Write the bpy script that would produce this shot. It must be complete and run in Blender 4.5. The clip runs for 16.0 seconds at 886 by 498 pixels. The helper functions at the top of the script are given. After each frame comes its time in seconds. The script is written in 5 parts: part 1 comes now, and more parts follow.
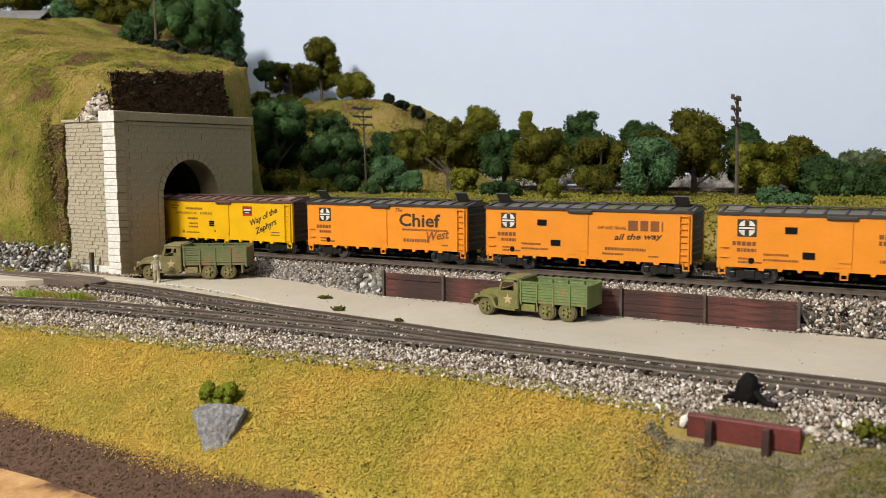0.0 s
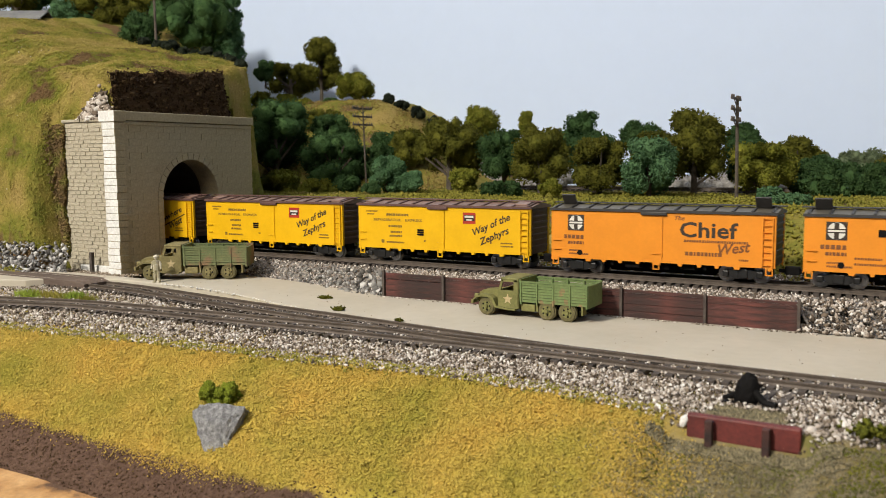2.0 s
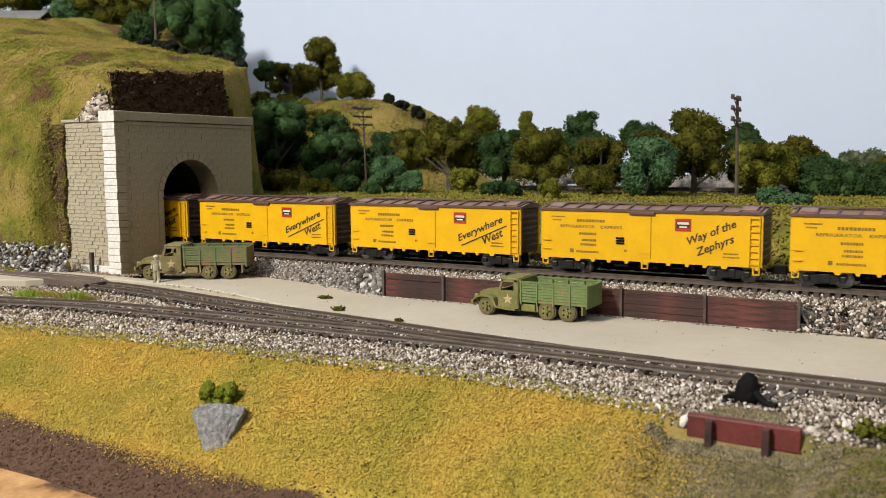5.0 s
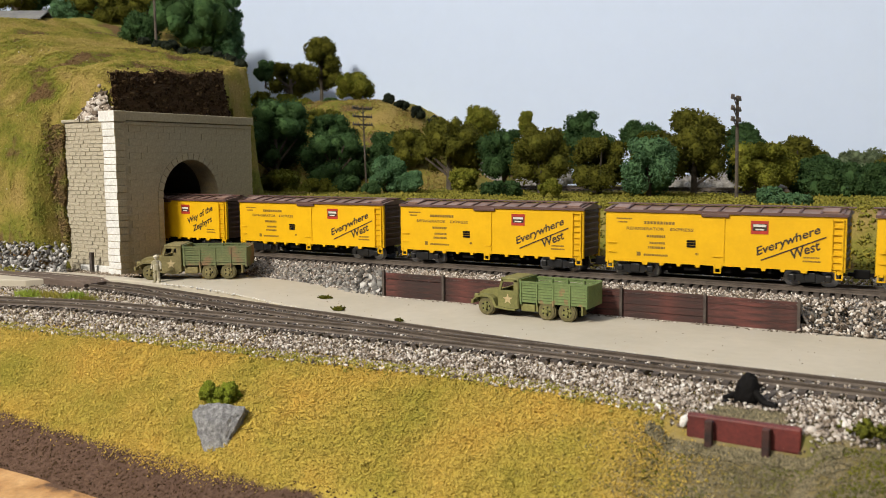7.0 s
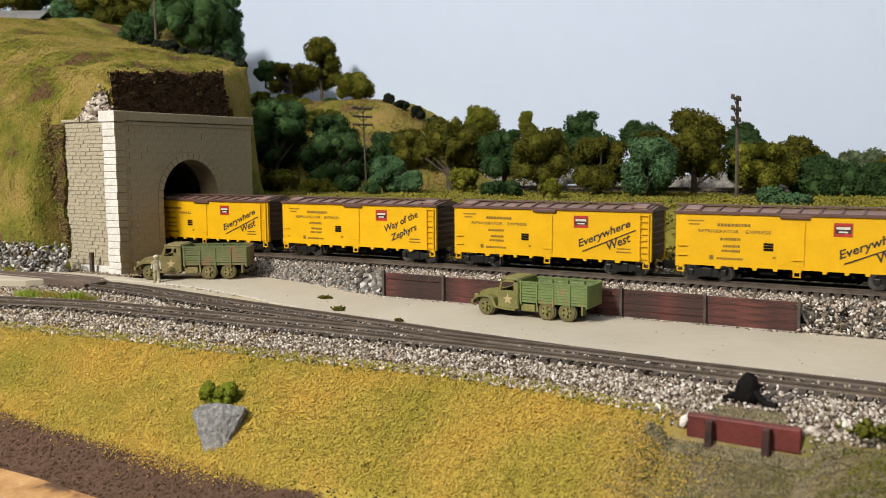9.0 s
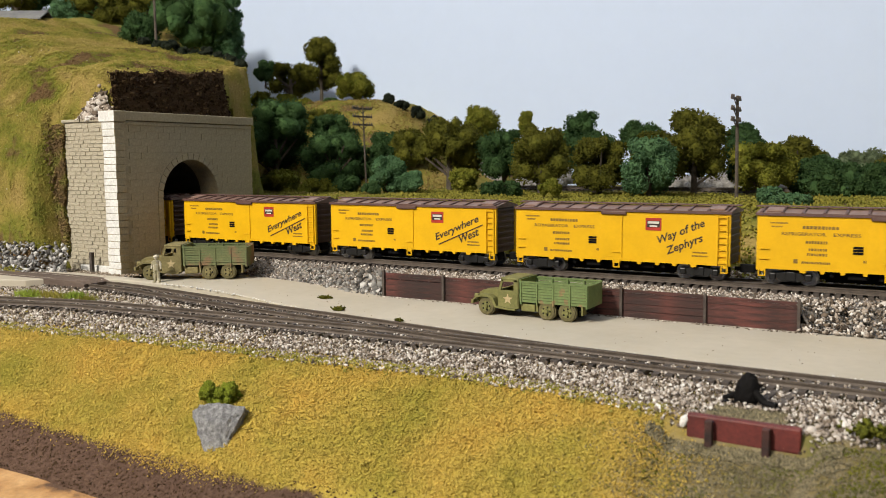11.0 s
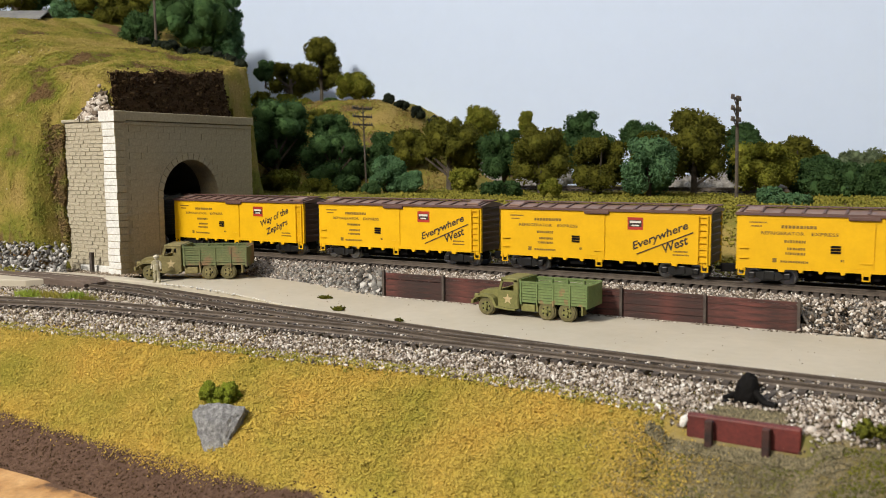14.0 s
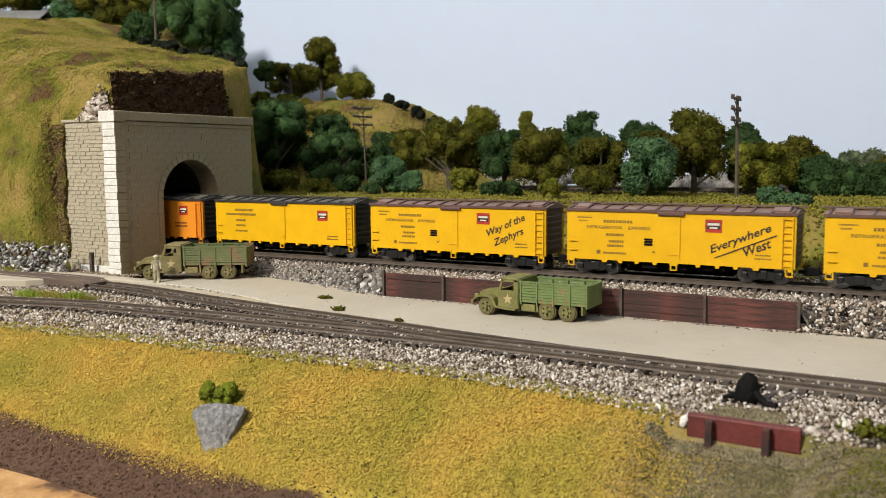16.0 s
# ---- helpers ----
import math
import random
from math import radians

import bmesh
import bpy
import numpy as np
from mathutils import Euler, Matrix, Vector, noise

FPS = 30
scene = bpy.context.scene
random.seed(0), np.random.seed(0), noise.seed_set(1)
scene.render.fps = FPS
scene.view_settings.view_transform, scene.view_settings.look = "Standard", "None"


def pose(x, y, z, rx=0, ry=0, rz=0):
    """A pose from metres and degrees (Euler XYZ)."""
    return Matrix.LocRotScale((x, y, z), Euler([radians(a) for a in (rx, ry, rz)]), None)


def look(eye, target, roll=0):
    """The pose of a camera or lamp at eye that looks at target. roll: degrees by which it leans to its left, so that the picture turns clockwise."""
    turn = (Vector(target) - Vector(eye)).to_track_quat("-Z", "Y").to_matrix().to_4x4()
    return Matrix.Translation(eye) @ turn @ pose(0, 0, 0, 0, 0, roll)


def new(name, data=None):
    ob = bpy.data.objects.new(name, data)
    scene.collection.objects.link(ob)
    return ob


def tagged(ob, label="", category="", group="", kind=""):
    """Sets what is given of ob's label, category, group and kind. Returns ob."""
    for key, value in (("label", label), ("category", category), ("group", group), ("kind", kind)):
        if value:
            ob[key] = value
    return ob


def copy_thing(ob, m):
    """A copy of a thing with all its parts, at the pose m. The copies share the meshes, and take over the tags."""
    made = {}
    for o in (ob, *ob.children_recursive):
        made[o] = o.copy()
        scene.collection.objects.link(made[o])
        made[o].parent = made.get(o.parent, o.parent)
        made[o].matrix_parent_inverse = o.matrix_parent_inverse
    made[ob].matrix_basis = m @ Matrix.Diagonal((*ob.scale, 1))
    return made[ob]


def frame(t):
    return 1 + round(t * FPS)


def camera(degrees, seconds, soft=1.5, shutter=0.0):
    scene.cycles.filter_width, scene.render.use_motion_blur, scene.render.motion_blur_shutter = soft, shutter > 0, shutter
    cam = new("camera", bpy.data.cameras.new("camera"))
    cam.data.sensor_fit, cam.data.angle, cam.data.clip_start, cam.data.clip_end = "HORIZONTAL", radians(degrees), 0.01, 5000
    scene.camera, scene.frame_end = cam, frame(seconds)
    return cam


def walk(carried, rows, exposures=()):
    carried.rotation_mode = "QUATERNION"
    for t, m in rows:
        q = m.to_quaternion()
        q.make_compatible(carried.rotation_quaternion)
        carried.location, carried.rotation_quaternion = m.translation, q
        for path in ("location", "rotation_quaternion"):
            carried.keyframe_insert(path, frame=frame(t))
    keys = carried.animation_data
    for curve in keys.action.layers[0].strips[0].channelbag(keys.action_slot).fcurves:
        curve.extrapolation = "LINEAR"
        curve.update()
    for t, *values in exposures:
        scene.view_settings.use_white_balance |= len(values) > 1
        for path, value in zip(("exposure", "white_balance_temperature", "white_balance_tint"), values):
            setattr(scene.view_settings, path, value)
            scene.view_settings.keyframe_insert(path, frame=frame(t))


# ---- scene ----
# A model railway in 1:160. z = 0 lies a little over the rails of the back track, which runs along x.
EYE = Vector((0.0, -0.30014, 0.03940))
cam = camera(53.96, 16.0, soft=0.8, shutter=0.22)
STAND = look(EYE, EYE + Vector((-0.49399, 0.86320, -0.10419)), -0.394)
cam.data.dof.use_dof, cam.data.dof.focus_distance, cam.data.dof.aperture_fstop = True, 0.33, 38.0
walk(cam, [(0.0, STAND), (16.0, STAND)])

# ---- light: an unseen key lamp, two added fills, the bounce of a pale room ----
world = bpy.data.worlds.new("room_air")
scene.world = world
world.use_nodes = True
world.node_tree.nodes["Background"].inputs[0].default_value = (1.0, 0.97, 0.92, 1)
world.node_tree.nodes["Background"].inputs[1].default_value = 0.07
scene.view_settings.exposure = 0.0


def area(name, place, aim, power, sx, sy, colour):
    lamp = bpy.data.lights.new(name, "AREA")
    lamp.shape, lamp.size, lamp.size_y, lamp.energy, lamp.color = "RECTANGLE", sx, sy, power, colour
    ob = new(name, lamp)
    ob.matrix_world = look(place, aim)
    return ob


area("unseen_lamp", (-0.42, -1.02, 0.78), (-0.34, 0.05, 0.0), 24, 0.16, 0.16, (1.0, 0.925, 0.80))
# two soft fills without a seen source, for the portal side and the tops
area("unseen_lamp", (0.40, -1.7, 1.40), (-0.40, 0.08, 0.0), 11.0, 0.8, 0.8, (1.0, 0.93, 0.84))
area("unseen_lamp", (-0.45, -0.55, 1.55), (-0.42, 0.0, 0.0), 9.5, 0.9, 0.9, (1.0, 0.94, 0.86))


# ---- materials ----
def nodes_of(m):
    m.use_nodes = True
    t = m.node_tree
    return t, t.nodes["Principled BSDF"]


def ramp_of(t, fac, stops):
    r = t.nodes.new("ShaderNodeValToRGB")
    while len(r.color_ramp.elements) < len(stops):
        r.color_ramp.elements.new(0.5)
    for e, (p, c) in zip(r.color_ramp.elements, stops):
        e.position, e.color = p, (*c, 1)
    t.links.new(fac, r.inputs[0])
    return r.outputs[0]


def noise_of(t, scale, detail=4, rough=0.6, vec=None):
    n = t.nodes.new("ShaderNodeTexNoise")
    n.inputs["Scale"].default_value, n.inputs["Detail"].default_value, n.inputs["Roughness"].default_value = scale, detail, rough
    if vec is None:
        vec = t.nodes.new("ShaderNodeTexCoord").outputs["Object"]
    t.links.new(vec, n.inputs["Vector"])
    return n.outputs["Fac"]


def mixed(t, fac, a, b, kind="MIX"):
    m = t.nodes.new("ShaderNodeMix")
    m.data_type, m.blend_type = "RGBA", kind
    for value, socket in ((fac, m.inputs["Factor"]), (a, m.inputs[6]), (b, m.inputs[7])):
        if isinstance(value, (int, float)):
            socket.default_value = value
        elif isinstance(value, tuple):
            socket.default_value = (*value, 1)
        else:
            t.links.new(value, socket)
    return m.outputs[2]


def surface(name, stops, big=60, fine=1500, rough=0.9, bump=0.3, depth=0.0004, island=0.0, metal=0.0, spots=None, gloss=0.5, grainy=0.55, stretch=None):
    """Colours over a coarse noise, darkened and lightened by a fine grain; island: variation from piece to piece."""
    m = bpy.data.materials.new(name)
    t, p = nodes_of(m)
    vec = None
    if stretch:
        mp = t.nodes.new("ShaderNodeMapping")
        mp.inputs["Scale"].default_value = stretch
        t.links.new(t.nodes.new("ShaderNodeTexCoord").outputs["Object"], mp.inputs[0])
        vec = mp.outputs[0]
    colour = ramp_of(t, noise_of(t, big, vec=vec), stops)
    grain = noise_of(t, fine, 6, 0.7, vec)
    colour = mixed(t, grainy, colour, ramp_of(t, grain, [(0.3, (0.35, 0.35, 0.35)), (0.7, (1.0, 1.0, 1.0))]), "MULTIPLY")
    if island:
        g = t.nodes.new("ShaderNodeNewGeometry")
        colour = mixed(t, island, colour, ramp_of(t, g.outputs["Random Per Island"], [(0.0, (0.25, 0.25, 0.25)), (0.55, (1, 1, 1)), (1.0, (1.6, 1.6, 1.55))]), "MULTIPLY")
    if spots:
        colour = mixed(t, ramp_of(t, noise_of(t, spots[0], 3), [(spots[1], (0, 0, 0)), (spots[1] + 0.08, (1, 1, 1))]), colour, spots[2])
    t.links.new(colour, p.inputs["Base Color"])
    p.inputs["Roughness"].default_value, p.inputs["Metallic"].default_value = rough, metal
    p.inputs["Specular IOR Level"].default_value = gloss
    if bump:
        b = t.nodes.new("ShaderNodeBump")
        b.inputs["Strength"].default_value, b.inputs["Distance"].default_value = bump, depth
        t.links.new(grain, b.inputs["Height"])
        t.links.new(b.outputs[0], p.inputs["Normal"])
    return m


def paint(name, colour, rough=0.45, grime=0.25, metal=0.0, gloss=0.5):
    d = tuple(c * (1 - grime) for c in colour)
    return surface(name, [(0.35, d), (0.65, colour)], 120, 900, rough, 0.08, 0.0001, metal=metal, grainy=0.10, gloss=gloss)


GRASS = surface("dry_grass_foam", [(0.30, (0.36, 0.31, 0.05)), (0.50, (0.48, 0.36, 0.07)), (0.70, (0.55, 0.37, 0.075))], 40, 900, 1.0, 0.8, 0.001, gloss=0.1)
GRASS_TUFT = surface("dry_grass_tufts", [(0.30, (0.43, 0.37, 0.07)), (0.50, (0.58, 0.43, 0.095)), (0.70, (0.65, 0.43, 0.095))], 40, 900, 1.0, 0.0, 0.0004, island=0.22, gloss=0.1)
HILL = surface("hill_turf", [(0.37, (0.15, 0.095, 0.045)), (0.44, (0.17, 0.175, 0.03)), (0.52, (0.26, 0.22, 0.05)), (0.64, (0.33, 0.245, 0.08))], 34, 700, 1.0, 0.8, 0.001, gloss=0.1)
HILL_TUFT = surface("hill_turf_tufts", [(0.37, (0.19, 0.12, 0.058)), (0.44, (0.215, 0.22, 0.036)), (0.52, (0.33, 0.28, 0.068)), (0.64, (0.42, 0.32, 0.11))], 34, 700, 1.0, 0.0, 0.0004, island=0.18, gloss=0.1)


def bank_material():
    m = GRASS.copy()
    m.name = "dry_grass_over_soil"
    t = m.node_tree
    p = t.nodes["Principled BSDF"]
    grass = p.inputs["Base Color"].links[0].from_socket
    sep = t.nodes.new("ShaderNodeSeparateXYZ")
    t.links.new(t.nodes.new("ShaderNodeTexCoord").outputs["Object"], sep.inputs[0])
    add = t.nodes.new("ShaderNodeMath")
    add.operation = "MULTIPLY_ADD"
    t.links.new(noise_of(t, 220, 5), add.inputs[0])
    add.inputs[1].default_value = 0.006
    t.links.new(sep.outputs["Y"], add.inputs[2])
    grade = t.nodes.new("ShaderNodeMapRange")
    grade.inputs["From Min"].default_value, grade.inputs["From Max"].default_value = -0.1500, -0.1485
    t.links.new(add.outputs[0], grade.inputs["Value"])
    soil = ramp_of(t, noise_of(t, 900, 5), [(0.3, (0.065, 0.038, 0.027)), (0.7, (0.125, 0.078, 0.055))])
    east = t.nodes.new("ShaderNodeMath")
    east.operation = "MULTIPLY_ADD"
    t.links.new(noise_of(t, 60, 4), east.inputs[0])
    east.inputs[1].default_value = 0.05
    t.links.new(sep.outputs["X"], east.inputs[2])
    far = t.nodes.new("ShaderNodeMapRange")
    far.inputs["From Min"].default_value, far.inputs["From Max"].default_value = -0.040, -0.012
    t.links.new(east.outputs[0], far.inputs["Value"])
    ash = ramp_of(t, noise_of(t, 110, 5), [(0.35, (0.14, 0.14, 0.04)), (0.5, (0.21, 0.165, 0.075)), (0.65, (0.26, 0.225, 0.15))])
    grass = mixed(t, far.outputs[0], grass, ash)
    t.links.new(mixed(t, grade.outputs[0], soil, grass), p.inputs["Base Color"])
    return m


BANK = bank_material()
SOIL = surface("dark_soil", [(0.3, (0.060, 0.036, 0.020)), (0.7, (0.120, 0.076, 0.042))], 90, 1100, 1.0, 0.9, 0.001, gloss=0.1)
PAVING = surface("grey_plaster_road", [(0.3, (0.40, 0.365, 0.295)), (0.7, (0.47, 0.43, 0.355))], 22, 260, 0.85, 0.15, 0.0002, grainy=0.12)
STONE = surface("cut_stone_plastic", [(0.3, (0.37, 0.315, 0.195)), (0.7, (0.45, 0.385, 0.25))], 40, 900, 0.85, 0.4, 0.0004)
STONE_PALE = surface("dry_brushed_white_stone", [(0.3, (0.66, 0.65, 0.62)), (0.7, (0.84, 0.84, 0.82))], 90, 900, 0.85, 0.4, 0.0004)
STONE_WING = surface("tan_wing_wall_stone", [(0.3, (0.38, 0.34, 0.25)), (0.7, (0.48, 0.43, 0.33))], 60, 900, 0.85, 0.4, 0.0004)


def pebbles(name, tones, fine=2600):
    """Broken stone: each piece takes a tone of its own."""
    m = bpy.data.materials.new(name)
    t, p = nodes_of(m)
    g = t.nodes.new("ShaderNodeNewGeometry")
    colour = ramp_of(t, g.outputs["Random Per Island"], tones)
    grain = noise_of(t, fine, 5, 0.7)
    colour = mixed(t, 0.5, colour, ramp_of(t, grain, [(0.3, (0.45, 0.44, 0.42)), (0.65, (1.0, 1.0, 1.0))]), "MULTIPLY")
    t.links.new(colour, p.inputs["Base Color"])
    p.inputs["Roughness"].default_value, p.inputs["Specular IOR Level"].default_value = 0.95, 0.2
    return m


BALLAST = pebbles("grey_ballast", [(0.0, (0.05, 0.04, 0.032)), (0.3, (0.18, 0.14, 0.105)), (0.55, (0.38, 0.325, 0.275)), (0.8, (0.54, 0.49, 0.44)), (1.0, (0.80, 0.77, 0.73))])
GRAVEL = pebbles("tan_gravel", [(0.0, (0.11, 0.085, 0.06)), (0.4, (0.26, 0.21, 0.16)), (0.8, (0.42, 0.36, 0.29)), (1.0, (0.60, 0.54, 0.46))])
HEAP = pebbles("mixed_grey_rubble", [(0.0, (0.05, 0.045, 0.042)), (0.35, (0.17, 0.165, 0.16)), (0.7, (0.33, 0.325, 0.32)), (1.0, (0.68, 0.67, 0.66))])
RUBBLE = pebbles("grey_rubble", [(0.0, (0.06, 0.055, 0.05)), (0.4, (0.17, 0.165, 0.155)), (0.75, (0.29, 0.285, 0.27)), (1.0, (0.55, 0.54, 0.52))])
BALLAST_BED = surface("ballast_bed", [(0.35, (0.13, 0.12, 0.11)), (0.65, (0.36, 0.34, 0.32))], 700, 2500, 1.0, 0.9, 0.001)
RAIL = surface("rusty_rail", [(0.3, (0.075, 0.058, 0.046)), (0.7, (0.14, 0.112, 0.09))], 200, 1500, 0.55, 0.1, 0.0001, metal=0.2)
TIE = surface("dark_brown_tie", [(0.3, (0.045, 0.035, 0.03)), (0.7, (0.105, 0.085, 0.07))], 300, 2500, 0.8, 0.3, 0.0002)
WALLPAINT = surface("pale_blue_wall_paint", [(0.3, (0.52, 0.615, 0.80)), (0.7, (0.535, 0.63, 0.815))], 3, 60, 0.75, 0.10, 0.001, grainy=0.04)
WOODWALL = surface("red_brown_stained_wood", [(0.32, (0.012, 0.008, 0.007)), (0.50, (0.050, 0.017, 0.013)), (0.72, (0.17, 0.046, 0.036))], 300, 2200, 0.7, 0.7, 0.0004, stretch=(0.16, 1, 0.6))
YELLOW = paint("reefer_yellow", (0.70, 0.40, 0.005), 0.45, 0.08, gloss=0.3)
ORANGE = paint("reefer_orange", (0.71, 0.25, 0.020), 0.45, 0.08, gloss=0.3)
ROOFBROWN = paint("roof_brown", (0.22, 0.135, 0.105), 0.5, 0.35)
RIBBROWN = paint("roof_rib_brown", (0.11, 0.055, 0.045), 0.55)
RIBBLACK = paint("roof_rib_black", (0.030, 0.028, 0.027), 0.55)
# the roof's brown, darkened because the car ends face away from the light
SHADEDBROWN = paint("shaded_end_brown", (0.075, 0.038, 0.030), 0.55)
ENDBLACK = paint("end_black", (0.022, 0.020, 0.020), 0.55)
ROOFBLACK = paint("roof_black", (0.115, 0.105, 0.085), 0.5, 0.35)
BOGIE = paint("grey_black_plastic", (0.0065, 0.0062, 0.006), 0.45)
BLACK = paint("black_plastic", (0.006, 0.0055, 0.0055), 0.75, gloss=0.12)
INK = paint("black_lettering", (0.03, 0.018, 0.01), 0.6)
FAINT = {"y": paint("thin_brown_lettering", (0.22, 0.125, 0.012), 0.6), "o": paint("thin_dark_lettering", (0.20, 0.065, 0.012), 0.6)}
RED = paint("red_emblem", (0.42, 0.03, 0.015), 0.5)
WHITE = paint("white_emblem", (0.72, 0.70, 0.64), 0.5)
STEEL = surface("bright_wheel_steel", [(0.3, (0.34, 0.33, 0.32)), (0.7, (0.50, 0.49, 0.48))], 300, 900, 0.32, 0, metal=1.0)
LEAF = {
    "D": surface("dark_green_foliage", [(0.3, (0.034, 0.076, 0.026)), (0.7, (0.088, 0.160, 0.055))], 120, 1300, 1.0, 1.0, 0.0011, island=0.22, gloss=0.1),
    "O": surface("olive_foliage", [(0.3, (0.074, 0.080, 0.012)), (0.7, (0.175, 0.170, 0.025))], 120, 1300, 1.0, 1.0, 0.0011, island=0.22, gloss=0.1),
    "G": surface("blue_green_foliage", [(0.3, (0.072, 0.155, 0.070)), (0.7, (0.155, 0.29, 0.13))], 120, 1300, 1.0, 1.0, 0.0011, island=0.22, gloss=0.1),
    "Y": surface("yellow_green_foliage", [(0.3, (0.135, 0.155, 0.018)), (0.7, (0.29, 0.285, 0.042))], 120, 1300, 1.0, 1.0, 0.0011, island=0.22, gloss=0.1),
    "P": surface("pale_green_foliage", [(0.3, (0.13, 0.17, 0.09)), (0.7, (0.22, 0.27, 0.15))], 120, 1300, 1.0, 1.0, 0.0011, island=0.22, gloss=0.1),
    "F": surface("fresh_green_foliage", [(0.3, (0.19, 0.24, 0.02)), (0.7, (0.36, 0.42, 0.05))], 120, 1300, 1.0, 1.0, 0.0011, island=0.22, gloss=0.1),
    "K": surface("blackish_foliage", [(0.3, (0.018, 0.026, 0.018)), (0.7, (0.045, 0.055, 0.035))], 120, 1300, 1.0, 1.0, 0.0011, island=0.22, gloss=0.1),
}
GRASS_GREEN = surface("dull_green_turf", [(0.3, (0.15, 0.155, 0.025)), (0.7, (0.31, 0.27, 0.05))], 60, 900, 1.0, 0.0, 0.0004, island=0.3, gloss=0.1)
EDGE_TUFT = surface("greenish_edge_tufts", [(0.3, (0.24, 0.24, 0.045)), (0.7, (0.42, 0.35, 0.08))], 90, 900, 1.0, 0.0, 0.0004, island=0.25, gloss=0.1)
TAN_TUFT = surface("tan_turf", [(0.3, (0.22, 0.17, 0.05)), (0.7, (0.38, 0.27, 0.095))], 60, 900, 1.0, 0.0, 0.0004, island=0.25, gloss=0.1)
EARTH_TUFT = surface("brown_earth_crumbs", [(0.3, (0.05, 0.03, 0.018)), (0.7, (0.12, 0.08, 0.04))], 200, 900, 1.0, 0.3, 0.0004, island=0.7, gloss=0.1)
ASH = surface("grey_brown_ash", [(0.3, (0.14, 0.12, 0.065)), (0.7, (0.27, 0.23, 0.14))], 500, 1500, 1.0, 0.3, 0.0003, island=0.6)
WOOD = surface("raw_edge_wood", [(0.38, (0.10, 0.05, 0.025)), (0.46, (0.42, 0.22, 0.08)), (0.6, (0.58, 0.34, 0.14)), (0.75, (0.62, 0.42, 0.22))], 70, 800, 0.6, 0.4, 0.0006)
BOULDER = surface("grey_boulder", [(0.34, (0.25, 0.25, 0.255)), (0.5, (0.39, 0.39, 0.40)), (0.66, (0.58, 0.58, 0.59))], 800, 2600, 0.9, 1.0, 0.0014)
REDWOOD = surface("dark_red_timber", [(0.3, (0.085, 0.014, 0.012)), (0.7, (0.165, 0.030, 0.024))], 150, 1200, 0.6, 0.3, 0.0003)
ROOF_GREY = surface("grey_roof", [(0.3, (0.13, 0.13, 0.13)), (0.7, (0.22, 0.22, 0.21))], 100, 900, 0.8, 0.3, 0.0004)
OLIVE = surface("olive_drab", [(0.3, (0.13, 0.13, 0.035)), (0.7, (0.22, 0.21, 0.065))], 160, 1100, 0.75, 0.15, 0.0002)
OLIVE_GREEN = surface("green_bed_paint", [(0.3, (0.12, 0.18, 0.055)), (0.6, (0.16, 0.22, 0.075)), (0.61, (0.24, 0.17, 0.075))], 110, 1100, 0.75, 0.15, 0.0002)
OLIVE_BROWN = surface("dusty_olive", [(0.3, (0.15, 0.125, 0.045)), (0.7, (0.26, 0.22, 0.09))], 160, 1100, 0.8, 0.15, 0.0002)
OLIVE_MOTTLED = surface("mottled_camouflage", [(0.40, (0.12, 0.155, 0.06)), (0.55, (0.15, 0.17, 0.07)), (0.62, (0.22, 0.14, 0.07))], 90, 1100, 0.8, 0.15, 0.0002)
TYRE = surface("dusty_tyre", [(0.3, (0.10, 0.088, 0.035)), (0.7, (0.18, 0.155, 0.065))], 300, 1500, 0.9, 0.3, 0.0003)
STAR = surface("faded_star_paint", [(0.3, (0.42, 0.32, 0.16)), (0.7, (0.55, 0.45, 0.25))], 500, 2000, 0.8, 0.1, 0.0001)
FIGURE = surface("figurine_paint", [(0.3, (0.30, 0.27, 0.15)), (0.5, (0.42, 0.38, 0.25)), (0.65, (0.68, 0.64, 0.55))], 320, 1500, 0.8, 0.1, 0.0001)
FRESH = surface("fresh_green_tufts", [(0.3, (0.20, 0.29, 0.035)), (0.7, (0.36, 0.44, 0.08))], 120, 1600, 1.0, 0.0, 0.0005, island=0.4, gloss=0.1)
# lining stone coloured dark to stand in for the shade inside the tunnel
SHADED_STONE = surface("shade_darkened_stone", [(0.3, (0.05, 0.045, 0.035)), (0.7, (0.12, 0.105, 0.08))], 60, 900, 0.9, 0.4, 0.0004)
HILL_SOIL = surface("brown_hill_earth", [(0.38, (0.15, 0.10, 0.05)), (0.5, (0.20, 0.14, 0.06)), (0.62, (0.20, 0.19, 0.045))], 160, 900, 1.0, 0.0, 0.0004, island=0.4, gloss=0.1)
CROSSING = surface("dull_brown_planks", [(0.3, (0.085, 0.060, 0.048)), (0.7, (0.15, 0.11, 0.088))], 90, 1400, 0.85, 0.4, 0.0002, stretch=(0.3, 1, 1))
PLASTER_ROCK = surface("pale_plaster_rock", [(0.3, (0.20, 0.19, 0.175)), (0.7, (0.47, 0.455, 0.43))], 160, 900, 0.95, 0.9, 0.0012, gloss=0.2)
BARK = surface("grey_brown_bark", [(0.3, (0.05, 0.04, 0.03)), (0.7, (0.13, 0.105, 0.08))], 300, 2000, 0.9, 0.5, 0.0003)


# ---- building helpers ----
def mesh_ob(name, verts, faces, material, parent=None, smooth=False):
    me = bpy.data.meshes.new(name)
    me.from_pydata([tuple(v) for v in verts], [], [tuple(int(i) for i in f) for f in faces])
    me.materials.append(material)
    if smooth:
        me.polygons.foreach_set("use_smooth", [True] * len(me.polygons))
    ob = new(name, me)
    ob.parent = parent
    return ob


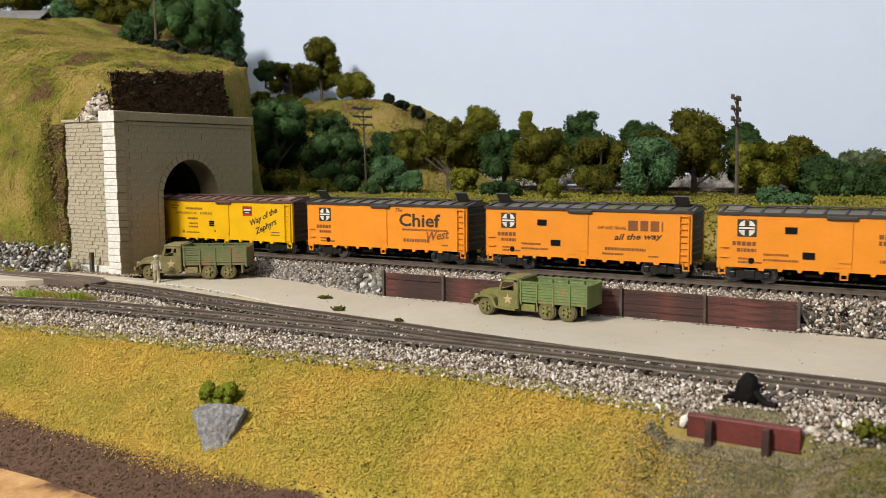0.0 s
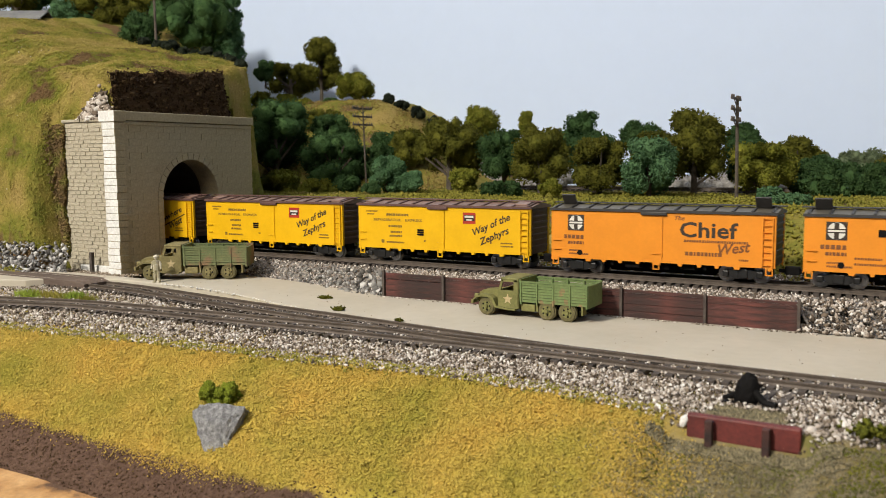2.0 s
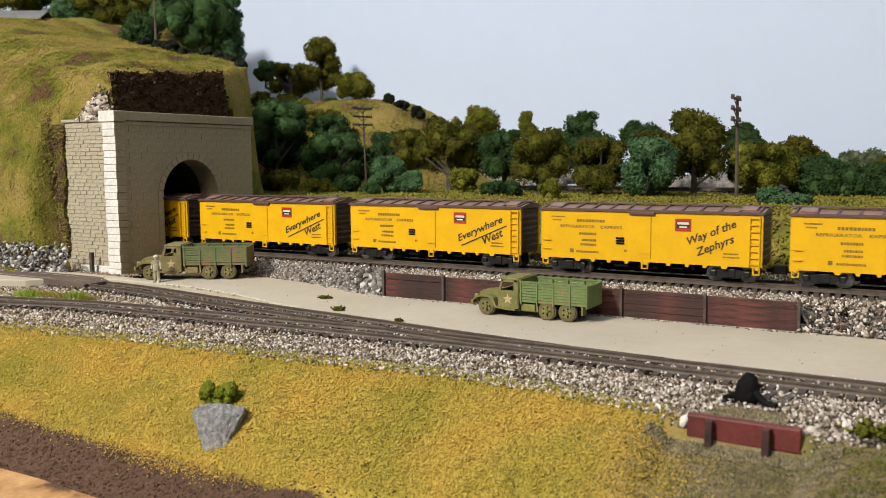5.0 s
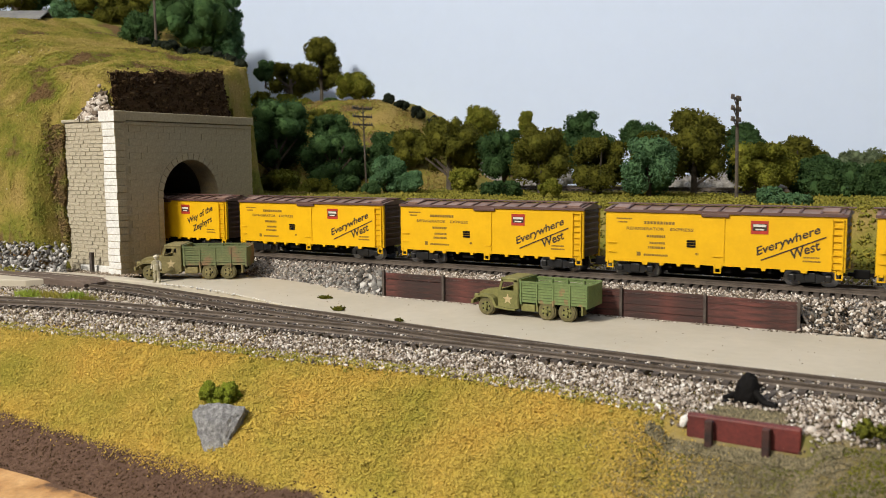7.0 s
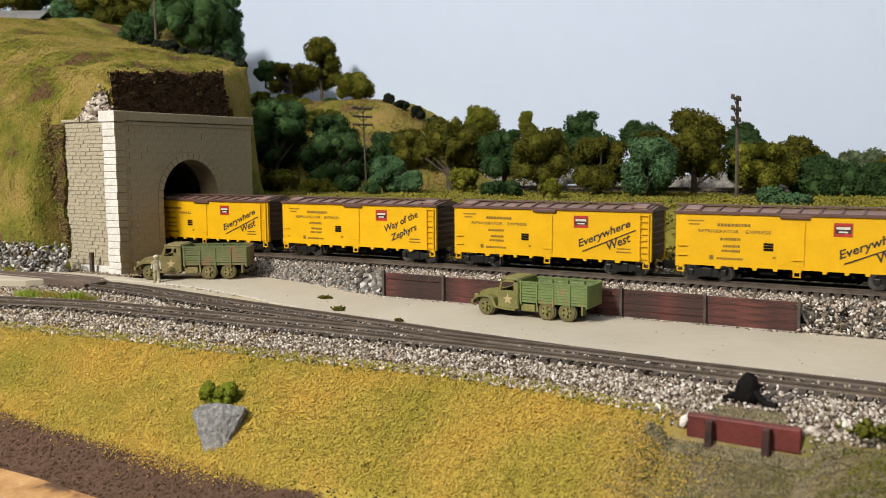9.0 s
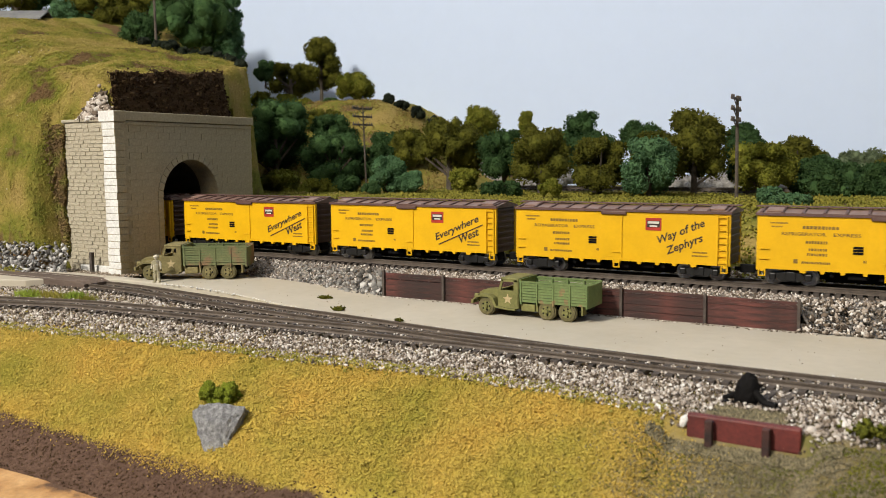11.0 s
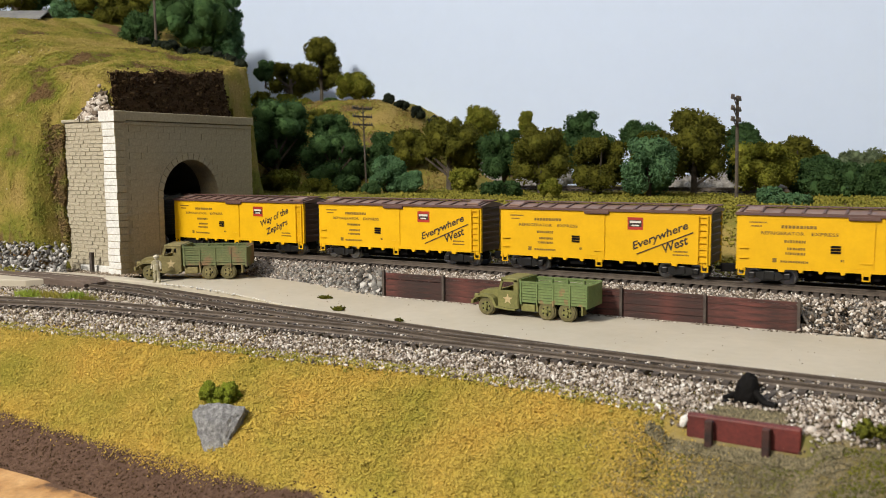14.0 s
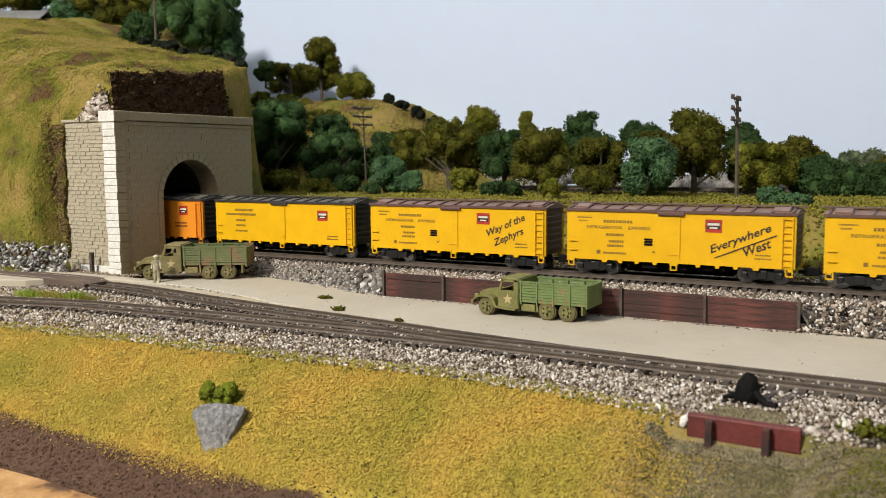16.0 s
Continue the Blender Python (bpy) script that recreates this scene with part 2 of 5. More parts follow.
def part(name, bm, material, parent=None, label="", at=None):
    """Links a bmesh as one mesh object."""
    bmesh.ops.recalc_face_normals(bm, faces=bm.faces)
    me = bpy.data.meshes.new(name)
    bm.to_mesh(me)
    bm.free()
    me.materials.append(material)
    ob = new(name, me)
    ob.parent = parent
    if at is not None:
        ob.matrix_basis = at
    return tagged(ob, label)


def again(ob, parent, at, name=None):
    """Another object on the same mesh."""
    o = new(name or ob.name.split(".")[0], ob.data)
    o.parent = parent
    o.matrix_basis = at
    return o


def box(bm, x0, x1, y0, y1, z0, z1, bevel=0.0, turn=None):
    r = bmesh.ops.create_cube(bm, size=1.0)
    vs = r["verts"]
    m = Matrix.Translation(((x0 + x1) / 2, (y0 + y1) / 2, (z0 + z1) / 2)) @ Matrix.Diagonal((x1 - x0, y1 - y0, z1 - z0, 1))
    if turn is not None:
        m = turn @ m
    bmesh.ops.transform(bm, matrix=m, verts=vs)
    if bevel:
        es = list({e for v in vs for e in v.link_edges})
        bmesh.ops.bevel(bm, geom=es, offset=bevel, segments=2, affect="EDGES", profile=0.5)
    return bm


def cyl(bm, p, q, r1, r2=None, n=10):
    p, q = Vector(p), Vector(q)
    m = Matrix.Translation((p + q) / 2) @ (q - p).to_track_quat("Z", "Y").to_matrix().to_4x4()
    bmesh.ops.create_cone(bm, cap_ends=True, segments=n, radius1=r1, radius2=r1 if r2 is None else r2, depth=(q - p).length, matrix=m)
    return bm


def B():
    return bmesh.new()


def prism(bm, outline, y0, y1):
    """A closed outline in x, z drawn out from y0 to y1."""
    a = [bm.verts.new((x, y0, z)) for x, z in outline]
    b = [bm.verts.new((x, y1, z)) for x, z in outline]
    bm.faces.new(a)
    bm.faces.new(b[::-1])
    for i in range(len(a)):
        j = (i + 1) % len(a)
        bm.faces.new((a[i], b[i], b[j], a[j]))
    return bm


ICO = B()
bmesh.ops.create_icosphere(ICO, subdivisions=1, radius=1.0)
ICO_V = np.array([v.co[:] for v in ICO.verts])
ICO_F = np.array([[v.index for v in f.verts] for f in ICO.faces])
ICO.free()
TET_V = np.array([(1, 1, 1), (1, -1, -1), (-1, 1, -1), (-1, -1, 1.0)])
TET_F = np.array([(0, 1, 2), (0, 3, 1), (0, 2, 3), (1, 3, 2)])
OCT_V = np.array([(1, 0, 0), (-1, 0, 0), (0, 1, 0), (0, -1, 0), (0, 0, 1), (0, 0, -1.0)])
OCT_F = np.array([(0, 2, 4), (2, 1, 4), (1, 3, 4), (3, 0, 4), (2, 0, 5), (1, 2, 5), (3, 1, 5), (0, 3, 5)])


LUMP = B()
bmesh.ops.create_icosphere(LUMP, subdivisions=2, radius=1.0)
LUMP_V = np.array([v.co[:] for v in LUMP.verts])
LUMP_F = np.array([[v.index for v in f.verts] for f in LUMP.faces])
LUMP.free()


def turns(rng, n):
    q = rng.normal(size=(n, 4))
    q /= np.linalg.norm(q, axis=1)[:, None]
    w, x, y, z = q.T
    return np.stack([1 - 2 * (y * y + z * z), 2 * (x * y - z * w), 2 * (x * z + y * w), 2 * (x * y + z * w), 1 - 2 * (x * x + z * z), 2 * (y * z - x * w),
                     2 * (x * z - y * w), 2 * (y * z + x * w), 1 - 2 * (x * x + y * y)], 1).reshape(n, 3, 3)


def scatter(name, places, sizes, material, seed, rough=0.35, flat=0.25, ico=False, parent=None, flake=False, soft=False, lump=False):
    """One mesh of many lumps, each turned at random and jagged."""
    rng = np.random.default_rng(seed)
    bv, bf = (LUMP_V, LUMP_F) if lump else (ICO_V, ICO_F) if ico else (TET_V, TET_F) if flake else (OCT_V, OCT_F)
    n, k = len(places), len(bv)
    v = np.repeat(bv[None], n, 0) * (1 + rng.uniform(-rough, rough, (n, k, 1)))
    v = v * rng.uniform(1 - flat * 2, 1 + flat, (n, 1, 3))
    v = np.einsum("nij,nkj->nki", turns(rng, n), v) * np.asarray(sizes).reshape(n, 1, 1) + np.asarray(places)[:, None, :]
    f = (bf[None] + (np.arange(n) * k)[:, None, None]).reshape(-1, 3)
    me = bpy.data.meshes.new(name)
    me.vertices.add(n * k)
    me.vertices.foreach_set("co", v.reshape(-1).astype(np.float32))
    me.loops.add(len(f) * 3)
    me.loops.foreach_set("vertex_index", f.reshape(-1).astype(np.int32))
    me.polygons.add(len(f))
    me.polygons.foreach_set("loop_start", np.arange(0, len(f) * 3, 3, dtype=np.int32))
    if flake or soft:
        me.polygons.foreach_set("use_smooth", np.ones(len(f), dtype=bool))
    me.update(calc_edges=True)
    me.materials.append(material)
    ob = new(name, me)
    ob.parent = parent
    return ob


def step(a, b, v):
    u = np.clip((v - a) / (b - a), 0, 1)
    return u * u * (3 - 2 * u)


def wave(x, y, scale, seed=0.0):
    """Smooth uneven relief between -1 and 1, on arrays."""
    r = np.zeros(np.broadcast(x, y).shape)
    for i, (a, b, c) in enumerate(((1, 0.3, 0.5), (-0.7, 1.1, 1.7), (0.4, -1.6, 2.9), (2.1, 0.9, 4.1), (-1.8, 2.3, 0.3), (3.3, -2.7, 2.2))):
        r = r + np.sin((a * x + b * y) * scale + c + seed * (i + 1)) / (1 + 0.6 * i)
    return r / 2.6


def sheet(name, xs, ys, height, material, keep=None):
    """Ground over a grid; keep(x, y) picks the cells."""
    X, Y = np.meshgrid(xs, ys, indexing="ij")
    Z = height(X, Y)
    v = np.stack([X, Y, Z], -1).reshape(-1, 3)
    n = len(ys)
    i, j = np.meshgrid(np.arange(len(xs) - 1), np.arange(n - 1), indexing="ij")
    a = (i * n + j).reshape(-1)
    f = np.stack([a, a + n, a + n + 1, a + 1], 1)
    if keep is not None:
        c = (v[f[:, 0]] + v[f[:, 2]]) / 2
        f = f[keep(c[:, 0], c[:, 1])]
    return mesh_ob(name, v, f, material, smooth=True)


def runs(*pieces):
    return np.unique(np.concatenate([np.arange(a, b, s) for a, b, s in pieces]).round(6))


# ---- the lie of the land ----
def road_z(x):
    return -0.0145 + 0.0027 * step(-0.19, -0.265, x)


def front_edge(x):
    return np.interp(x, [-0.6, -0.27, -0.21, -0.16, -0.107, -0.075, -0.05, -0.03, 0.4], [-0.165, -0.1235, -0.117, -0.1146, -0.1095, -0.111, -0.1165, -0.1175, -0.118])


def front_z(x, y):
    d = np.maximum(0, front_edge(x) - y)
    z = -0.0158 - 0.55 * d * d / (d + 0.006)
    z = z - 0.0036 * step(-0.1188, -0.1208, y) * step(-0.052, -0.046, x) * step(-0.016, -0.021, x)
    return z + 0.0006 * wave(x, y, 150) * np.clip(d / 0.01, 0, 1) + 0.0012 * wave(x, y, 45, 2.0) * np.clip(d / 0.02, 0, 1)


def soil_line(x):
    return np.interp(x, [-0.6, -0.23, -0.195, -0.16, -0.131, -0.10, -0.06, 0.4], [-0.152, -0.1525, -0.152, -0.1552, -0.1515, -0.1465, -0.150, -0.158])


def bank_z(x, y):
    z = -0.006 + 0.0232 * step(0.022, 0.085, y)
    z = z + 0.070 * step(-0.27, -0.42, x + 0.0 * y) * step(0.19, 0.30, y)
    return z + 0.0010 * wave(x, y, 60)


def hill_foot(x):
    return -0.045 + 0.0195 * step(-0.372, -0.352, x)


def hill_top(x, y):
    return np.minimum(0.150, 0.080 + 0.20 * np.maximum(0, -0.330 - x) + 0.10 * np.clip(y, -0.05, 0.3)) - 0.44 * np.clip(y - 0.090, 0, 0.05) * step(-0.56, -0.49, x) + 0.0016 * wave(x, y, 70, 1.0)


def hill_z(x, y):
    rise = np.interp(y - hill_foot(x), [-0.012, 0.0, 0.004, 0.014, 0.030, 0.060], [0.0, 0.06, 0.38, 0.72, 0.91, 1.0])
    over = np.interp(y, [-0.0272, -0.0258, -0.0220, -0.014], [0.0, 0.74, 0.97, 1.0])
    w = step(-0.374, -0.360, x)
    rise = rise * (1 - w) + over * w
    edge = np.interp(y, [0.050, 0.078, 0.090, 0.11, 0.14, 0.20, 0.30, 0.36], [-0.3285, -0.3330, -0.3500, -0.3730, -0.4000, -0.4600, -0.5540, -0.6400])
    side = np.where(y > 0.050, step(edge, edge - 0.010, x), np.where(x < -0.3285, 1.0, np.where(x < -0.3215, 0.78, 0.0)))
    low = np.where(y > 0.03, bank_z(x, y), -0.0135)
    return np.maximum(low, low + (hill_top(x, y) - low) * rise * side) + (0.0014 * wave(x, y, 140) + 0.0008 * wave(x, y, 330, 5.0)) * rise


def land_z(x, y):
    return np.where(x < -0.27, hill_z(x, y), bank_z(x, y))


def spur_y(x):
    return np.interp(x, [-0.6, -0.311, -0.274, -0.233, -0.195, -0.160, -0.120, -0.085, -0.060, -0.020, 0.4], [-0.175, -0.0990, -0.0900, -0.0868, -0.0848, -0.0832, -0.0818, -0.0818, -0.0832, -0.0840, -0.088])


def siding_y(x):
    return np.interp(x, [-0.6, -0.38, -0.33, -0.304, -0.284, -0.264, -0.246, -0.2285, -0.213, -0.198, -0.171, -0.147, -0.125, -0.085, -0.05],
                     [-0.062, -0.0545, -0.0530, -0.0525, -0.0545, -0.0573, -0.0603, -0.0630, -0.0650, -0.0671, -0.0703, -0.0735, -0.0765, -0.0812, -0.0834])


def road_edge(x):
    return np.interp(x, [-0.6, -0.40, -0.362, -0.342, -0.330, -0.304, -0.258, -0.227, -0.179, -0.155, -0.1215, -0.102, -0.0815, -0.059, -0.037, 0.4],
                     [-0.094, -0.086, -0.0755, -0.0660, -0.0490, -0.0462, -0.0482, -0.0510, -0.0590, -0.0618, -0.0655, -0.0680, -0.0705, -0.0716, -0.0722, -0.073])


def bed_z(x, y):
    slope = 1 - step(-0.192, -0.186, x) * step(-0.0345, -0.0365, x)
    return -0.0062 - slope * 0.0088 * step(0.002, -0.017, y)




# ---- the room and the wall behind the layout ----
def build_room():
    def slab(name, x0, x1, y0, y1, z0, z1, material, label):
        tagged(part(name, box(B(), x0, x1, y0, y1, z0, z1), material), label, "room", kind="structure")
    slab("wall_north", -3.2, 3.2, 0.36, 0.46, -1.1, 1.6, WALLPAINT, "pale blue painted wall behind the layout")
    slab("wall_south", -3.2, 3.2, -3.3, -3.2, -1.1, 1.6, WALLPAINT, "plain painted room wall")
    slab("wall_west", -3.3, -3.2, -3.2, 0.36, -1.1, 1.6, WALLPAINT, "plain painted room wall")
    slab("wall_east", 3.2, 3.3, -3.2, 0.36, -1.1, 1.6, WALLPAINT, "plain painted room wall")
    slab("ceiling", -3.2, 3.2, -3.2, 0.36, 1.6, 1.7, WALLPAINT, "plain pale ceiling")
    slab("floor", -3.2, 3.2, -3.2, 0.36, -1.2, -1.1, TIE, "plain dark room floor")


def build_bench():
    """The plain table that carries the layout."""
    bench = tagged(new("layout_bench"), "plain wooden bench under the model railway", "bench", kind="structure")
    part("top", box(B(), -1.6, 1.4, -0.165, 0.355, -0.20, -0.075), WOOD, bench)
    for x in (-1.5, -0.1, 1.3):
        for y in (-0.13, 0.30):
            part("leg", box(B(), x - 0.04, x + 0.04, y - 0.04, y + 0.04, -1.1, -0.20), WOOD, bench)


def build_ground():
    xs = runs((-1.6, -0.6, 0.02), (-0.6, -0.36, 0.003), (-0.36, -0.31, 0.0014), (-0.31, 0.1, 0.004), (0.1, 1.4, 0.03))
    ys = runs((-0.0525, 0.0, 0.0012), (0.0, 0.36, 0.004), (0.36, 0.361, 0.01))

    def keep(x, y):
        return np.where(x > -0.3262, np.where(x < -0.31, (y > 0.0515), (y > 0.018)), True)
    hill = sheet("ground", xs, ys, land_z, HILL, keep)
    tagged(hill, "tan and green foam turf hill and bank behind the track", "hill", kind="structure")
    xs = runs((-1.6, -0.5, 0.03), (-0.5, 0.1, 0.0025), (0.1, 1.4, 0.03))
    ys = runs((-0.1672, -0.02, 0.0022))
    tagged(sheet("grass_bank", xs, ys, front_z, BANK), "golden dry grass bank sloping to the layout edge", "grass", kind="structure")
    xs = runs((-0.7, 0.4, 0.004))
    tagged(sheet("track_bed", xs, runs((-0.0180, 0.03, 0.0015)), bed_z, BALLAST_BED,
                 lambda x, y: (x > -0.7)), "grey ballast bed under the back track", "track bed", kind="structure")


def build_road():
    xs = runs((-0.6, 0.4, 0.002))
    v, f = [], []
    for x in xs:
        z = float(road_z(x))
        e = float(road_edge(x)) + 0.0005 * float(wave(np.array(x), np.array(0.0), 300)) + 0.0003 * float(wave(np.array(x), np.array(0.0), 1100))
        back = -0.012 if x > -0.30 else -0.040
        v += [(x, e, z - 0.003), (x, e, z - 0.0004), (x, e + 0.0008, z), (x, back, z), (x, back, z - 0.003)]
    for i in range(len(xs) - 1):
        for j in range(4):
            a = i * 5 + j
            f.append((a, a + 5, a + 6, a + 1))
    tagged(mesh_ob("road", v, f, PAVING), "smooth pale grey plaster road beside the tracks", "road", kind="structure")


def build_crossing():
    """Dark planks laid over the siding where the road crosses it."""
    thing = tagged(new("plank_crossing"), "dark brown planks laid between and beside the rails", "crossing")
    xs = np.arange(-0.60, -0.309, 0.004)
    for o0, o1 in ((-0.0072, -0.0051), (-0.0038, -0.0013), (-0.0011, 0.0013), (0.0015, 0.0038), (0.0051, 0.0072)):
        bm = B()
        prev = None
        for x in xs:
            y, z = float(siding_y(x)), -0.0116 - 0.0014 * float(step(-0.318, -0.3095, x))
            ring = [bm.verts.new((x, y + o, zz)) for o, zz in ((o0, -0.015), (o0, z - 0.0002), (o0 + 0.0002, z), (o1 - 0.0002, z), (o1, z - 0.0002), (o1, -0.015))]
            if prev:
                for j in range(5):
                    bm.faces.new((prev[j], ring[j], ring[j + 1], prev[j + 1]))
            else:
                bm.faces.new(ring)
            prev = ring
        bm.faces.new(prev)
        part("plank", bm, CROSSING, thing)


# ---- tunnel portal ----
XP, YL, YR, ZT, ZB = -0.3214, -0.0316, 0.0557, 0.0613, -0.0135


def build_portal():
    thing = tagged(new("tunnel_portal"), "tan cut-stone tunnel portal with an arched mouth", "tunnel portal")
    thing.location = (XP, 0, 0)
    arch_y, arch_r, spring = 0.0118, 0.0182, 0.0212
    bm = B()
    rows = []
    for i in range(25):
        a = math.pi * i / 24
        y, z = arch_y - arch_r * math.cos(a), spring + arch_r * math.sin(a)
        rows.append((y, z))
    rows = [(arch_y - arch_r, ZB)] + rows + [(arch_y + arch_r, ZB)]
    outer = [(YL, ZB)] + [(YL, spring)] + [(YL + (YR - YL) * i / 22, 0.0555) for i in range(23)] + [(YR, spring), (YR, ZB)]
    for dx in (0.0, -0.008):
        a = [bm.verts.new((dx, y, z)) for y, z in rows]
        b = [bm.verts.new((dx, y, z)) for y, z in outer]
        for i in range(len(rows) - 1):
            bm.faces.new((a[i], a[i + 1], b[i + 1], b[i]))
    bmesh.ops.remove_doubles(bm, verts=bm.verts, dist=1e-6)
    bm.verts.ensure_lookup_table()
    part("face", bm, STONE, thing)
    # inner lining, its dark colour standing for the unlit bore
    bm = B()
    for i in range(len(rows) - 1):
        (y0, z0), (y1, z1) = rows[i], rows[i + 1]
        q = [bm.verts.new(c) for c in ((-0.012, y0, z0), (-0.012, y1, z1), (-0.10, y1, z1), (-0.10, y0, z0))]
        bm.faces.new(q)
    part("lining", bm, SHADED_STONE, thing, "tunnel lining coloured dark for the shade inside")
    bm = B()
    for i in range(len(rows) - 1):
        (y0, z0), (y1, z1) = rows[i], rows[i + 1]
        bm.faces.new([bm.verts.new(c) for c in ((0, y0, z0), (0, y1, z1), (-0.0121, y1, z1), (-0.0121, y0, z0))])
    part("arch_soffit", bm, STONE, thing, "tan stone underside of the arch")
    part("coping", box(box(B(), -0.0085, 0.0012, YL, YR + 0.001, 0.0572, 0.0613, 0.0003), -0.0085, 0.0006, YL, YR, 0.0552, 0.0569, 0.0002), STONE, thing)
    part("side_course", box(B(), -0.0084, -0.0002, YR - 0.0004, YR, ZB, 0.0552), STONE, thing)
    return thing


# ---- back track ----
def build_rails(name, centre, z, label, x0, x1, every=0.0032, tall=0.0018):
    """centre(x) gives the y of the middle of the track."""
    thing = tagged(new(name), label, "track")
    for side in (-0.0045, 0.0045):
        bm = B()
        prev = None
        n = int((x1 - x0) / 0.008)
        for i in range(n + 1):
            x = x0 + (x1 - x0) * i / n
            y = float(centre(x)) + side
            ring = [bm.verts.new((x, y + a, z + b)) for a, b in ((-0.0007, -tall), (-0.0003, 0.0004 - tall), (-0.0003, -0.0006), (-0.00042, -0.0004), (-0.00042, 0), (0.00042, 0), (0.00042, -0.0004), (0.0003, -0.0006), (0.0003, 0.0004 - tall), (0.0007, -tall))]
            if prev:
                for j in range(10):
                    bm.faces.new((prev[j], ring[j], ring[(j + 1) % 10], prev[(j + 1) % 10]))
            prev = ring
        part("rail", bm, RAIL, thing)
    first = None
    x = x0
    while x < x1:
        y = float(centre(x))
        a = math.degrees(math.atan2(float(centre(x + 0.002)) - y, 0.002))
        at = pose(x, y, z - tall, 0, 0, a)
        if first is None:
            first = part("tie", box(B(), -0.00085, 0.00085, -0.0079, 0.0079, -0.0013, 0.0), TIE, thing, at=at)
        else:
            again(first, thing, at)
        x += every
    return thing


# ---- refrigerator cars ----
HALF, SIDE = 0.0395, 0.0090
SILL, EAVE, PEAK = 0.0052, 0.0234, 0.0252


def lettering(text, size, shear=0.0):
    cu = bpy.data.curves.new("writing", "FONT")
    cu.body, cu.size, cu.shear, cu.extrude, cu.resolution_u = text, size, shear, 0.00003, 2
    cu.offset = 0.00022
    tmp = bpy.data.objects.new("writing", cu)
    scene.collection.objects.link(tmp)
    me = bpy.data.meshes.new_from_object(tmp.evaluated_get(bpy.context.evaluated_depsgraph_get()))
    bpy.data.objects.remove(tmp)
    bpy.data.curves.remove(cu)
    me.name = "writing"
    me.materials.clear()
    me.materials.append(INK)
    return me


WORDS = {}


def write(car, text, x, z, width, height, shear=0.0, lean=0.0, name="writing", ink=None):
    """Letters on the near side of a car, stretched to a width and a height."""
    key = (text, shear, ink)
    if key not in WORDS:
        WORDS[key] = lettering(text, 0.01, shear)
        if ink:
            WORDS[key].materials[0] = FAINT[ink]
    me = WORDS[key]
    xs = [v.co.x for v in me.vertices]
    ys = [v.co.y for v in me.vertices]
    o = new(name, me)
    o.parent = car
    sx, sy = width / (max(xs) - min(xs)), height / (max(ys) - min(ys))
    o.matrix_basis = pose(x, -SIDE - 0.00006, z, 90, 0, 0) @ pose(0, 0, 0, 0, 0, lean) @ Matrix.Diagonal((sx, sy, 1, 1)) @ Matrix.Translation((-min(xs), -min(ys), 0))
    return o


def bars(car, rows, material=None):
    """Small writing that cannot be read: short bars in rows (x, z, width, height)."""
    rng = random.Random(5)
    for x, z, w, h in rows:
        bm = B()
        u = x
        while u < x + w - 0.0002:
            k = min(rng.uniform(0.5, 1.0) * h, x + w - u)
            box(bm, u, u + k, -SIDE - 0.0001, -SIDE + 0.0002, z, z + h)
            u += k + 0.25 * h
        part("lettering_line", bm, material or FAINT["y"], car, "line of small dark lettering")


def sill_outline():
    """The side of a car with its notched lower edge."""
    pts = [(-HALF, EAVE), (-HALF, SILL - 0.0004)]
    tabs = [(-0.0385, 0.0015), (-0.0262, 0.0022), (-0.0200, 0.0016), (-0.0140, 0.0016), (-0.0075, 0.0016), (-0.0015, 0.0030), (0.0075, 0.0016), (0.0140, 0.0016), (0.0200, 0.0016), (0.0262, 0.0022), (0.0370, 0.0015)]
    for x, w in tabs:
        pts += [(x, SILL + 0.0003), (x + 0.0003, SILL - 0.0006), (x + w - 0.0003, SILL - 0.0006), (x + w, SILL + 0.0003)]
    return pts + [(HALF, SILL + 0.0003), (HALF, EAVE)]


